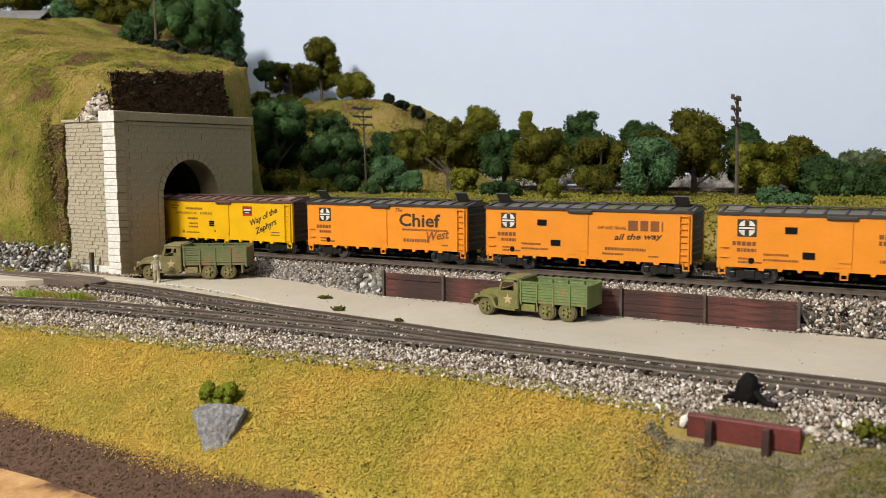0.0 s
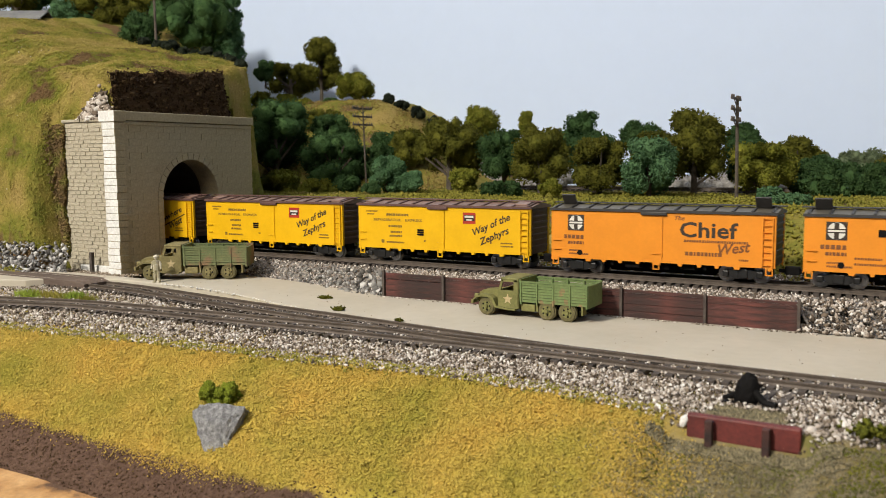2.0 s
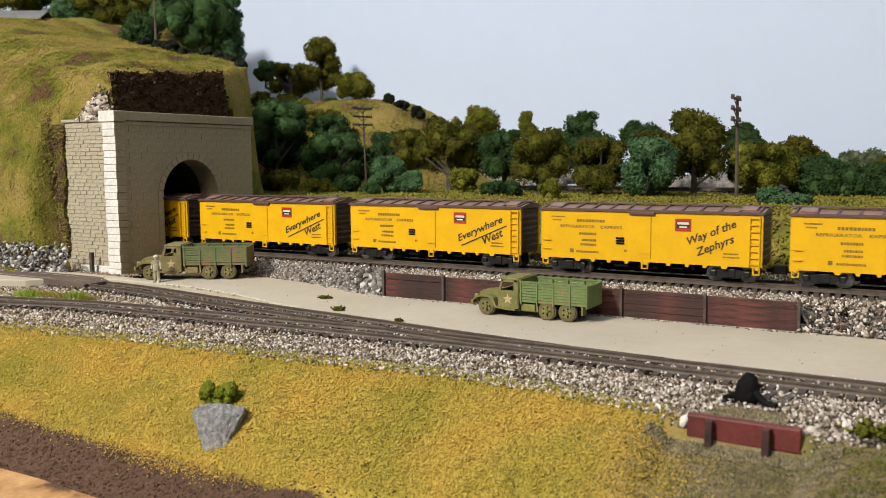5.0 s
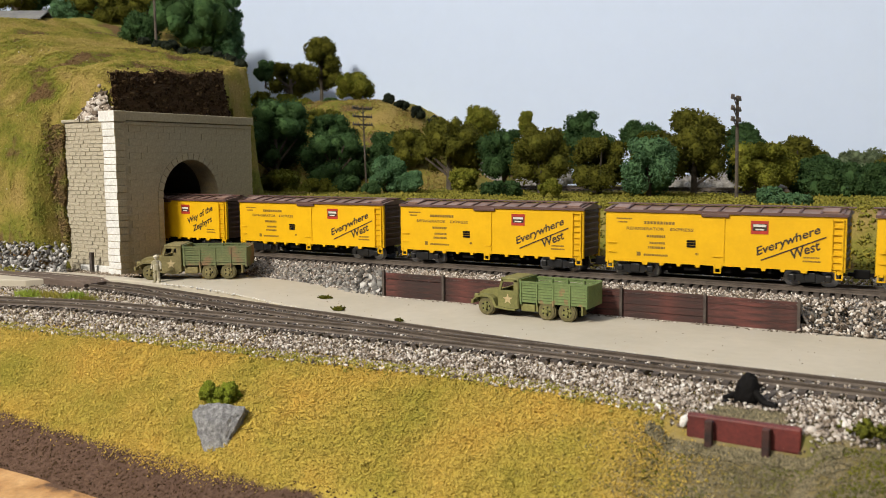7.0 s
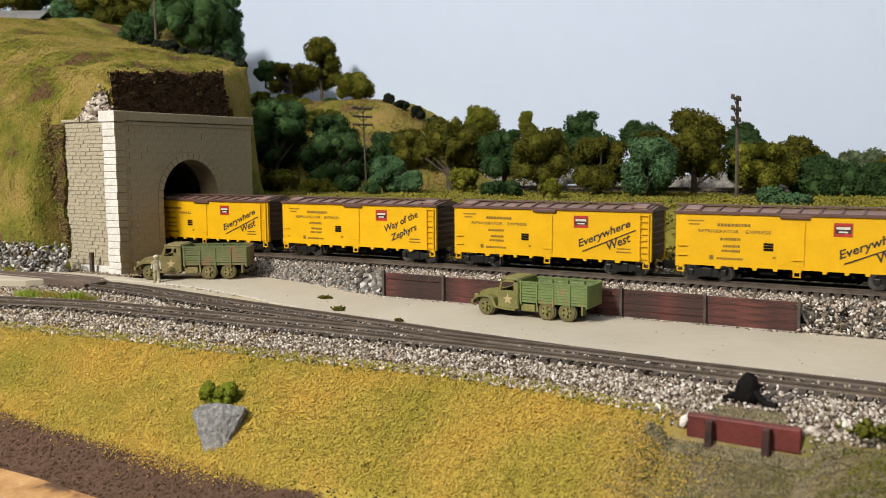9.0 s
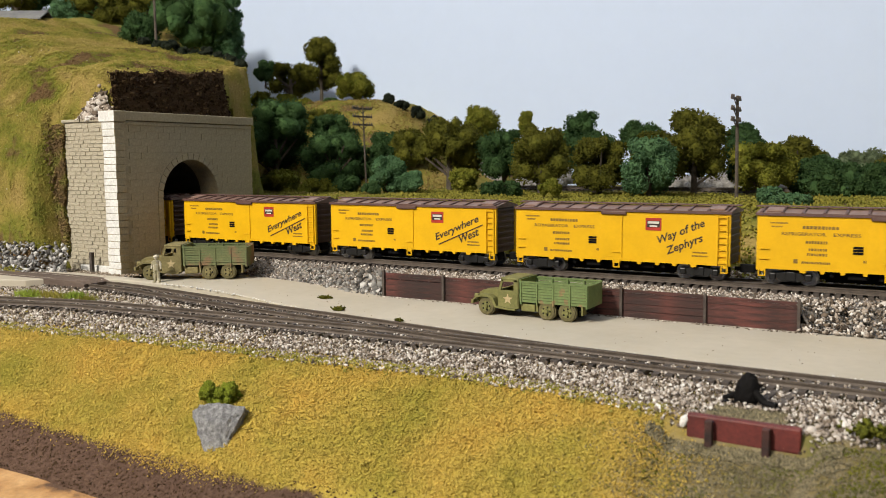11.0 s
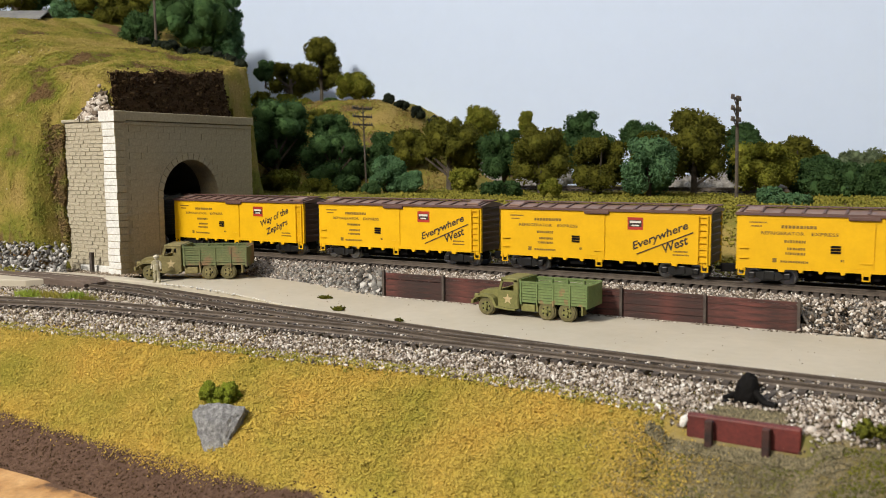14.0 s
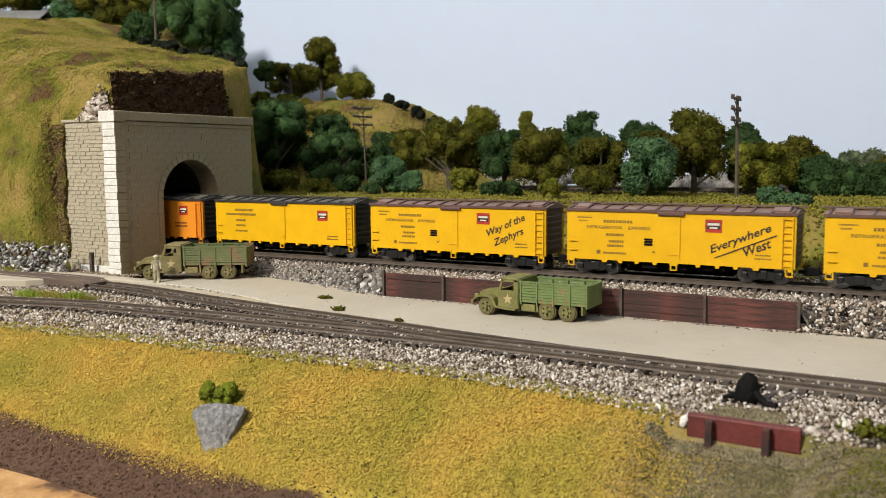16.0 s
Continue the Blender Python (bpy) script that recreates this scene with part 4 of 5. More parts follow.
HILLSIDE_BUSHES = [(-0.500, 0.300, 0.0830, 0.0120, 0.0150, "Y"), (-0.478, 0.295, 0.0820, 0.0090, 0.0110, "Y"), (-0.528, 0.300, 0.0850, 0.0130, 0.0140, "Y"), (-0.452, 0.300, 0.0830, 0.0070, 0.0080, "D")]
HEDGE = [(-0.440, 0.092, 0.005), (-0.428, 0.093, 0.005), (-0.418, 0.092, 0.006), (-0.407, 0.093, 0.005), (-0.396, 0.092, 0.005), (-0.386, 0.090, 0.005), (-0.376, 0.090, 0.004), (-0.366, 0.089, 0.004), (-0.356, 0.087, 0.004), (-0.404, 0.134, 0.008), (-0.402, 0.143, 0.009), (-0.404, 0.152, 0.009)]
RIDGE_SHRUBS = [(-0.400, 0.310, 0.0845, 0.0075, 0.0051, "K"), (-0.387, 0.310, 0.0790, 0.0068, 0.0065, "K"), (-0.372, 0.310, 0.0715, 0.0091, 0.0069, "K"), (-0.357, 0.310, 0.0640, 0.0086, 0.0059, "K")]
BUSHES = [
    (-0.374, 0.140, 0.0173, 0.0147, 0.0138, "Y"), (-0.336, 0.130, 0.0172, 0.0094, 0.0123, "Y"), (-0.329, 0.150, 0.0165, 0.0118, 0.0108, "D"), (-0.244, 0.150, 0.0178, 0.0148, 0.0108, "Y"),
    (-0.213, 0.140, 0.0177, 0.0082, 0.0127, "D"), (-0.180, 0.130, 0.0186, 0.0090, 0.0072, "Y"), (-0.369, 0.100, 0.0179, 0.0051, 0.0052, "D"), (-0.056, 0.120, 0.0174, 0.0044, 0.0064, "G"),
    (-0.301, 0.140, 0.0170, 0.0082, 0.0069, "D"), (-0.067, 0.120, 0.0172, 0.0070, 0.0078, "G")]


def build_trees():
    seed = 100
    for rows in (NEAR_HILLSIDE, BEHIND_TRAIN, FAR_END, HILL_TREES, INFILL):
        for r in rows:
            build_tree(*r, seed)
            seed += 7
    for r in RIDGE_SHRUBS + BUSHES + HILLSIDE_BUSHES:
        build_tree(*r, seed, "bush")
        seed += 7
    for x, y, r in HEDGE:
        build_tree(x, y, float(hill_z(np.array(x), np.array(y))) - 0.0012, r * 1.15, r, "K", seed, "bush")
        seed += 7


# ---- retaining wall of stained planks ----
def build_retaining_wall():
    thing = tagged(new("retaining_wall"), "red-brown stained plank retaining wall with square posts", "retaining wall")
    posts = (-0.1881, -0.1613, -0.1270, -0.0921, -0.0643, -0.0360)
    rng = random.Random(3)
    for i in range(5):
        x0, x1 = posts[i], posts[i + 1]
        for k in range(4):
            bm = box(B(), x0, x1, 0, 0.0011, 0, 0.00228, 0.00006)
            part("plank", bm, WOODWALL, thing, at=pose(0, -0.0178 + rng.uniform(-0.0001, 0.0001), -0.0145 + 0.0023 * k + rng.uniform(-0.00012, 0.00012), 0, 0, 0))
    for x in posts:
        part("post", box(B(), x - 0.00045, x + 0.00045, -0.0189, -0.0177, -0.0147, -0.0047 + rng.uniform(0, 0.0005), 0.0001), TIE, thing, "dark square post")


# ---- stone work ----
def block(l, h, d, w=0.00025):
    return box(B(), -l / 2, l / 2, 0, d, -h / 2, h / 2, w)


def build_stonework(portal):
    rng = random.Random(8)
    wing = tagged(new("wing_wall"), "tan coursed stone wing wall beside the portal", "stone wall")
    part("backing", box(B(), -0.362, -0.3290, -0.02885, -0.0250, -0.0135, 0.0574), STONE_WING, wing)
    part("footing", box(B(), -0.352, -0.3290, -0.0305, -0.0270, -0.0135, -0.0095, 0.0003), STONE_PALE, wing, "pale footing slab")
    shapes = [part("stone", block(l, 0.00166, 0.0010, 0.00022), STONE_WING, wing) for l in (0.0032, 0.0040, 0.0046)]
    used = [False] * 3
    for r in range(36):
        z = -0.0083 + 0.00181 * r
        x = -0.3625 + (0.0022 if r % 2 else 0.0)
        while x < -0.3295:
            k = rng.randrange(3)
            l = (0.0032, 0.0040, 0.0046)[k]
            at = pose(x + l / 2, -0.0292 + rng.uniform(-0.00016, 0.00016), z)
            if not used[k]:
                shapes[k].matrix_basis, used[k] = at, True
            else:
                again(shapes[k], wing, at)
            x += l + 0.0002
    part("cap", box(B(), -0.362, -0.3290, -0.0296, -0.0250, 0.0570, 0.0583, 0.0002), STONE_WING, wing)
    # corner pier with whitened outer faces
    pier = tagged(new("stone_pier"), "corner pier of cut stone with dry-brushed white faces", "stone pier")
    for r in range(22):
        z0 = -0.0130 + r * 0.00315
        w = 0.0004 * rng.random()
        x0 = -0.3282 - 0.0005 * rng.random()
        bm = box(B(), x0, XP + 0.0010 + 0.0004 * rng.random(), YL - 0.0020 - w, YL + 0.0030, z0, z0 + 0.0031, 0.0003)
        o = part("pier_stone", bm, STONE, pier)
        o.data.materials.append(STONE_PALE)
        for p in o.data.polygons:
            if p.normal.y < -0.5:
                p.material_index = 1
    o = part("pier_cap", box(B(), -0.3300, XP + 0.0018, YL - 0.0028, YL + 0.0040, 0.0564, 0.0614, 0.0003), STONE, pier)
    o.data.materials.append(STONE_PALE)
    for p in o.data.polygons:
        if p.normal.y < -0.5:
            p.material_index = 1
    # courses and arch stones on the portal's face
    arch_y, arch_r, spring = 0.0118, 0.0182, 0.0212
    made = {}
    for r in range(22):
        z = -0.0118 + r * 0.00312
        if z > 0.0545:
            break
        y = YL + 0.0030 + (0.0034 if r % 2 else 0.0)
        while y < YR - 0.002:
            l = min(0.0068, YR - y)
            yc = y + l / 2
            dz = max(0.0, z + 0.0016 - spring)
            room = arch_r + 0.0030
            near = abs(yc - arch_y) < (math.sqrt(max(0, room ** 2 - (max(0.0, z - 0.0016 - spring)) ** 2)) + l / 2 if z - 0.0016 < spring + room else 0)
            if not near and l > 0.002:
                key = round(l, 4)
                at = pose(0.0, yc, z, 0, 0, 90)
                if key not in made:
                    made[key] = part("stone", block(l + 0.00005, 0.00306, 0.0004, 0.00006), STONE, portal, at=pose(0.00022 + rng.uniform(-0.00008, 0.00008), yc, z, 0, 0, 90))
                else:
                    again(made[key], portal, pose(0.00022 + rng.uniform(-0.00008, 0.00008), yc, z, 0, 0, 90))
            y += l + 0.0001
    vous = None
    for i in range(17):
        a = math.pi * (i + 0.5) / 17
        at = pose(0.0004, arch_y - (arch_r + 0.0015) * math.cos(a), spring + (arch_r + 0.0015) * math.sin(a)) @ pose(0, 0, 0, math.degrees(math.pi / 2 - a) * 1, 0, 0) @ pose(0, 0, 0, 0, 0, 90)
        if vous is None:
            vous = part("arch_stone", block(0.0033, 0.0032, 0.0009, 0.0002), STONE, portal, at=at)
        else:
            again(vous, portal, at)
    for s in (-1, 1):
        for k in range(11):
            again(vous, portal, pose(0.0004, arch_y + s * (arch_r + 0.0015), spring - 0.0018 - 0.0032 * k) @ pose(0, 0, 0, 0, 0, 90))


# ---- loose stones ----
def stuff(name, places, sizes, material, label, seed, category="stones", ico=False, rough=0.35):
    return tagged(scatter(name, places, sizes, material, seed, 0.5 if category == "stones" else rough, 0.34 if ico else 0.30, ico, None, category in ("grass", "soil", "weeds")), label, category, kind="stuff")


def build_stones():
    rng = np.random.default_rng(4)
    # back track
    n = 26000
    x, y = rng.uniform(-0.45, 0.12, n), rng.uniform(-0.0170, 0.0200, n)
    ok = (x > -0.322) | (y > -0.004)
    x, y = x[ok], y[ok]
    p = np.stack([x, y, bed_z(x, y) + 0.0001], 1)
    stuff("ballast", p, rng.uniform(0.00035, 0.00065, len(p)), BALLAST, "grey and white crushed ballast along the back track", 11)
    n = 9000
    x, y = rng.uniform(-0.31, 0.12, n), rng.uniform(0.0180, 0.0370, n)
    stuff("ballast", np.stack([x, y, bank_z(x, y) + 0.0003], 1), rng.uniform(0.0004, 0.0008, n), BALLAST, "grey ballast spilling up the bank behind the track", 51)
    # rubble of the embankment west of the planks and east of them
    n = 900
    u = rng.uniform(0, 1, n)
    x = np.where(u < 0.72, rng.uniform(-0.30, -0.189, n), rng.uniform(-0.037, 0.06, n))
    y = rng.uniform(-0.0185, -0.003, n)
    p = np.stack([x, y, bed_z(x, y) + 0.0004 - 0.001 * np.clip((-y - 0.016) / 0.004, 0, 1)], 1)
    big = np.where(x > -0.1, 0.75, np.clip((x + 0.27) / 0.08, 0.25, 0.9))
    stuff("rubble", p, rng.uniform(0.0006, 0.0022, n) * big, RUBBLE, "loose grey rubble stones on the embankment", 12)
    n = 900
    x, y = rng.uniform(-0.0362, 0.0100, n), rng.uniform(-0.0190, -0.0080, n)
    stuff("rubble", np.stack([x, y, -0.0138 + 0.0080 * step(-0.0185, -0.0085, y)], 1), rng.uniform(0.0004, 0.0010, n), BALLAST, "mixed rubble at the end of the plank wall", 49)
    # between and before the front tracks
    n = 70000
    x = rng.uniform(-0.46, 0.12, n)
    lo, hi = front_edge(x) - 0.003, np.where(x < -0.06, siding_y(np.maximum(x, -0.6)) + 0.006, spur_y(x) + 0.006)
    y = lo + (hi - lo) * rng.uniform(0, 1, n) ** 0.9
    between = (np.abs(y - spur_y(x)) < 0.0078) | ((np.abs(y - siding_y(x)) < 0.0078) & (x < -0.06))
    phase = (x + 0.6) % 0.0034
    keep = np.where(between, (phase > 0.0010) & (phase < 0.0024) & (rng.uniform(0, 1, n) < 0.7), (np.abs(x + 0.0335) > 0.0075) | (y > -0.1085))
    x, y, between = x[keep], y[keep], between[keep]
    z = np.where(between, -0.0143, -0.0150) + rng.uniform(-0.0003, 0.0003, len(x))
    d = front_edge(x) - y
    z = np.where(d > -0.004, np.minimum(z, front_z(x, y) + 0.0004), z)
    r = np.where(between, rng.uniform(0.0003, 0.0005, len(x)), rng.uniform(0.00030, 0.00066, len(x)))
    stuff("ballast", np.stack([x, y, z], 1), r, BALLAST, "pale grey ballast stones along the front tracks", 13)
    # brown dirt round the turnout stand, and fine gravel between the hill and the crossing
    n = 3500
    x, y = rng.uniform(-0.0415, -0.0255, n), rng.uniform(-0.1185, -0.1060, n)
    stuff("dirt", np.stack([x, y, np.minimum(-0.0153, front_z(x, y) + 0.0004)], 1), rng.uniform(0.0002, 0.00045, n), ASH, "brown dirt round the turnout stand", 47, "soil")
    n = 6000
    x, y = rng.uniform(-0.46, -0.312, n), rng.uniform(-0.0465, -0.0290, n)
    stuff("gravel", np.stack([x, y, np.full(n, -0.0124) + rng.uniform(-0.0002, 0.0004, n)], 1), rng.uniform(0.00025, 0.00055, n), GRAVEL, "fine tan gravel at the foot of the stone wall", 48)
    # foot of the hill
    n = 1700
    x, u = rng.uniform(-0.47, -0.347, n), rng.uniform(0, 1, n)
    y = -0.0520 + 0.007 * u + 0.010 * step(-0.372, -0.352, x) * (1 - 0.5 * u)
    p = np.stack([x, y, -0.0125 + 0.0150 * u * rng.uniform(0.6, 1.0, n)], 1)
    stuff("rubble", p, rng.uniform(0.0005, 0.0014, n), HEAP, "heap of grey rubble at the foot of the hill", 14)
    n = 260
    x, u = rng.uniform(-0.352, -0.3305, n), rng.uniform(0, 1, n)
    p = np.stack([x, -0.0292 + 0.004 * u, 0.0580 + 0.016 * u * np.clip(1 - np.abs(x + 0.339) / 0.013, 0.1, 1)], 1)
    stuff("rubble", p, rng.uniform(0.0008, 0.0017, n), BALLAST, "pale broken stones piled over the wing wall", 15, ico=True)
    n = 90
    x, y = rng.uniform(-0.50, -0.46, n), rng.uniform(0.10, 0.125, n)
    stuff("rubble", np.stack([x, y, hill_z(x, y) + 0.0008], 1), rng.uniform(0.001, 0.0024, n), RUBBLE, "grey-brown rubble on the hilltop", 16)
    # grit fallen along the foot of the planks
    n = 500
    x = rng.uniform(-0.19, -0.03, n)
    stuff("grit", np.stack([x, -0.0192 - np.abs(rng.normal(0, 0.0008, n)), np.full(n, -0.0144)], 1), rng.uniform(0.0002, 0.0005, n), BALLAST, "fine grit along the foot of the plank wall", 17)
    n = 130
    x = rng.uniform(-0.33, 0.05, n)
    y = rng.uniform(-0.064, -0.022, n)
    ok = y > road_edge(x) + 0.002
    stuff("grit", np.stack([x, y, road_z(x)], 1)[ok], rng.uniform(0.0001, 0.00028, n)[ok], SOIL, "dark specks on the plaster road", 18)
    n = 420
    x = rng.uniform(-0.28, 0.02, n)
    e = road_edge(x)
    stuff("grit", np.stack([x, e + rng.uniform(-0.0008, 0.0006, n), road_z(x) - 0.0001], 1), rng.uniform(0.0002, 0.0005, n), STONE_PALE, "pale plaster crumbs along the road edge", 19)
    # bright stones by the beam
    n = 16
    x = np.where(rng.uniform(0, 1, n) < 0.5, rng.uniform(-0.054, -0.046, n), rng.uniform(-0.022, -0.008, n))
    y = rng.uniform(-0.119, -0.109, n)
    stuff("pebbles", np.stack([x, y, front_z(x, y) + 0.0006], 1), rng.uniform(0.0006, 0.0013, n), BALLAST, "pale pebbles beside the red beam", 20, ico=True)


# ---- turf ----
def build_turf():
    rng = np.random.default_rng(6)
    n = 240000
    x = rng.uniform(-0.38, 0.06, n)
    y = front_edge(x) - rng.uniform(-0.002, 0.045, n)
    ok = (y > soil_line(x) - rng.exponential(0.001, n)) & (rng.uniform(0, 1, n) > 1.0 * step(-0.060, -0.028, x))
    x, y = x[ok], y[ok]
    p = np.stack([x, y, front_z(x, y) + rng.uniform(-0.0001, 0.0005, len(x))], 1)
    stuff("turf", p, rng.uniform(0.00008, 0.00021, len(p)), GRASS_TUFT, "golden dry foam turf on the bank", 31, "grass")
    n = 240000
    x = rng.uniform(-0.60, -0.30, n)
    y = np.where(rng.uniform(0, 1, n) < 0.68, rng.uniform(-0.056, 0.0, n), rng.uniform(0.0, 0.14, n))
    ok = (x < -0.3275) | (y > 0.05)
    x, y = x[ok], y[ok]
    z = hill_z(x, y)
    ok = (z > -0.011) & ~((x > -0.362) & (z < 0.056) & (y < 0.05))
    p = np.stack([x, y, z + rng.uniform(-0.0002, 0.0006, len(x)) + 0.0011 * np.clip(wave(x, y, 650, 2.0), 0, 1)], 1)[ok]
    stuff("turf", p, rng.uniform(0.00012, 0.00038, len(p)), HILL_TUFT, "tan and green foam turf on the hill", 32, "grass")
    # a few ragged clumps, pale grit and bare soil caught in the turf
    n = 900
    x, y = rng.uniform(-0.56, -0.33, n), rng.uniform(-0.046, 0.10, n)
    z = hill_z(x, y)
    ok = (z > 0.01) & ((x < -0.364) | (z > 0.066))
    p = np.repeat(np.stack([x, y, z], 1)[ok], 16, 0)
    p = p + rng.normal(0, 0.0008, p.shape) * (1, 1, 0.7)
    stuff("turf", p, rng.uniform(0.00014, 0.00034, len(p)), HILL_TUFT, "coarse clumps of tan turf on the hill", 41, "grass")
    n = 160
    x, y = rng.uniform(-0.52, -0.365, n), rng.uniform(-0.05, 0.02, n)
    stuff("grit", np.stack([x, y, hill_z(x, y) + 0.0003], 1), rng.uniform(0.0002, 0.0005, n), BALLAST, "pale grit caught in the hill turf", 45, "stones")
    n = 9000
    z = rng.uniform(-0.006, 0.056, n)
    x = -0.3605 - np.abs(rng.normal(0, 0.0040, n)) + 0.0016 * wave(z, z * 0, 260)
    p = np.stack([x, -0.0275 - 0.0034 * rng.uniform(0.1, 1.0, n) - 0.55 * np.clip(-0.3655 - x, 0, 0.012), z], 1)
    stuff("soil_crumbs", p, rng.uniform(0.0002, 0.0006, n), HILL_SOIL, "brown earth crumbs beside the wing wall", 46, "soil")
    n = 1500
    x = rng.uniform(-0.36, -0.05, n)
    y = front_edge(x) + rng.normal(-0.0005, 0.0016, n)
    p = np.repeat(np.stack([x, y, front_z(x, y) + 0.0003], 1), 7, 0)
    p = p + rng.normal(0, 0.0005, p.shape) * (1, 1, 0.6)
    stuff("turf", p, rng.uniform(0.00014, 0.00034, len(p)), EDGE_TUFT, "greenish grass tufts along the ballast edge", 42, "grass")
    n = 1300
    x = rng.uniform(-0.36, -0.05, n)
    y = front_edge(x) - rng.uniform(0.002, 0.034, n)
    p = np.repeat(np.stack([x, y, front_z(x, y) + 0.0002], 1), 9, 0)
    p = p + rng.normal(0, 0.0007, p.shape) * (1, 1, 0.4)
    stuff("turf", p, rng.uniform(0.00012, 0.00030, len(p)), GRASS_TUFT, "raised tufts in the golden grass bank", 43, "grass")
    n = 26000
    x, y = rng.uniform(-0.46, 0.06, n), rng.uniform(0.036, 0.20, n)
    ok = x > -0.29 - (y - 0.03) * 1.1
    p = np.stack([x, y, bank_z(x, y) + rng.uniform(0, 0.0012, n)], 1)[ok]
    stuff("turf", p, rng.uniform(0.0003, 0.0008, len(p)), GRASS_GREEN, "dull green turf behind the track", 33, "grass")
    n = 9000
    x, y = rng.uniform(-0.52, -0.30, n), rng.uniform(0.2, 0.345, n)
    p = np.stack([x, y, bank_z(x, y) + rng.uniform(0, 0.0008, n)], 1)
    stuff("turf", p, rng.uniform(0.0003, 0.0007, n), TAN_TUFT, "tan turf on the far hillside", 34, "grass")
    # upright blades of fresh grass between the tracks
    for cx, cy, spread, n, tone in ((-0.3180, -0.0820, 0.0060, 420, FRESH), (-0.2960, -0.0770, 0.0045, 330, FRESH), (-0.3080, -0.0790, 0.0100, 260, EDGE_TUFT), (-0.2860, -0.0785, 0.0040, 120, EDGE_TUFT)):
        v, f = [], []
        for k in range(n):
            x, y = cx + rng.normal(0, spread * 0.5), cy + rng.normal(0, 0.0016)
            a, h = rng.uniform(0, 6.28), rng.uniform(0.0016, 0.0036)
            dx, dy, lean = 0.00022 * math.cos(a), 0.00022 * math.sin(a), rng.normal(0, 0.0008, 2)
            i = len(v)
            v += [(x - dx, y - dy, -0.0152), (x + dx, y + dy, -0.0152), (x - dy, y + dx, -0.0152), (x + lean[0], y + lean[1], -0.0152 + h)]
            f += [(i, i + 1, i + 3), (i + 1, i + 2, i + 3), (i + 2, i, i + 3)]
        tagged(mesh_ob("weeds", v, f, tone), "fresh green grass blades between the tracks", "weeds", kind="stuff")
    n = 7000
    x = rng.uniform(-0.32, -0.05, n)
    y = soil_line(x) - rng.uniform(0, 0.018, n)
    ok = y > -0.167
    p = np.stack([x, y, front_z(x, y)], 1)[ok]
    stuff("soil_crumbs", p, rng.uniform(0.00012, 0.0003, len(p)), SOIL, "dark crumbled soil at the layout edge", 36, "soil")
    n = 15000
    x = rng.normal(-0.026, 0.015, n)
    y = -0.1212 - np.abs(rng.normal(0, 0.018, n))
    stuff("weeds", np.stack([x, y, front_z(x, y) + 0.0003], 1), rng.uniform(0.0001, 0.00026, n), ASH, "grey ash and grit before the beam", 37, "grit")
    n = 6000
    x, y = rng.uniform(-0.052, -0.014, n), rng.uniform(-0.1245, -0.1212, n)
    stuff("grit", np.stack([x, y, front_z(x, y) + rng.uniform(0, 0.0005, n)], 1), rng.uniform(0.00012, 0.00030, n), ASH, "brown grit against the foot of the beam", 50, "soil")
    n = 9000
    x = rng.normal(-0.015, 0.018, n)
    y = -0.1212 - np.abs(rng.normal(0, 0.020, n))
    ok = wave(x, y, 160, 3.0) > 0.05
    stuff("weeds", np.stack([x, y, front_z(x, y) + 0.0002], 1)[ok], rng.uniform(0.0001, 0.00028, n)[ok], LEAF["Y"], "patchy green growth before the beam", 40, "weeds")
    for cx, cy, r, m in ((-0.2050, -0.0345, 0.0016, "O"), (-0.1845, -0.0530, 0.0017, "O"), (-0.1540, -0.0605, 0.0010, "O"), (-0.0085, -0.1180, 0.004, "Y")):
        n = 90
        q = rng.normal(0, r * 0.5, (n, 3)) * (1.4, 1, 0.5)
        q[:, 2] = np.abs(q[:, 2])
        stuff("weeds", q + (cx, cy, -0.0142), rng.uniform(0.0002, 0.0005, n) * (r / 0.0016) ** 0.5, LEAF[m], "small tuft of weeds", 38, "weeds")
    # bare earth face above the portal
    v, f = [], []
    ys, zs = np.linspace(-0.0295, 0.0600, 76), np.linspace(0.0600, 0.0800, 20)
    for yy in ys:
        for zz in zs:
            v.append((-0.3248 - 0.12 * (zz - 0.06) + 0.0007 * float(wave(np.array(yy), np.array(zz), 700)) - 0.012 * max(0, (yy - 0.040 + 0.10 * (zz - 0.06)) / 0.014) ** 2, yy, zz + 0.08 * (yy + 0.01) * (zz - 0.06) / 0.02 + 0.0010 * float(wave(np.array(yy), np.array(0.0), 260)) * (zz - 0.06) / 0.02))
    for i in range(len(ys) - 1):
        for j in range(len(zs) - 1):
            a = i * 20 + j
            f.append((a, a + 20, a + 21, a + 1))
    tagged(mesh_ob("earth_face", v, f, SOIL, smooth=True), "bare dark earth face above the tunnel mouth", "earth bank", kind="structure")
    n = 2600
    q = np.array(v)[rng.integers(0, len(v), n)] + rng.normal(0, 0.0006, (n, 3))
    stuff("soil_crumbs", q, rng.uniform(0.0002, 0.0007, n), EARTH_TUFT, "brown crumbs clinging to the earth face", 39, "soil")


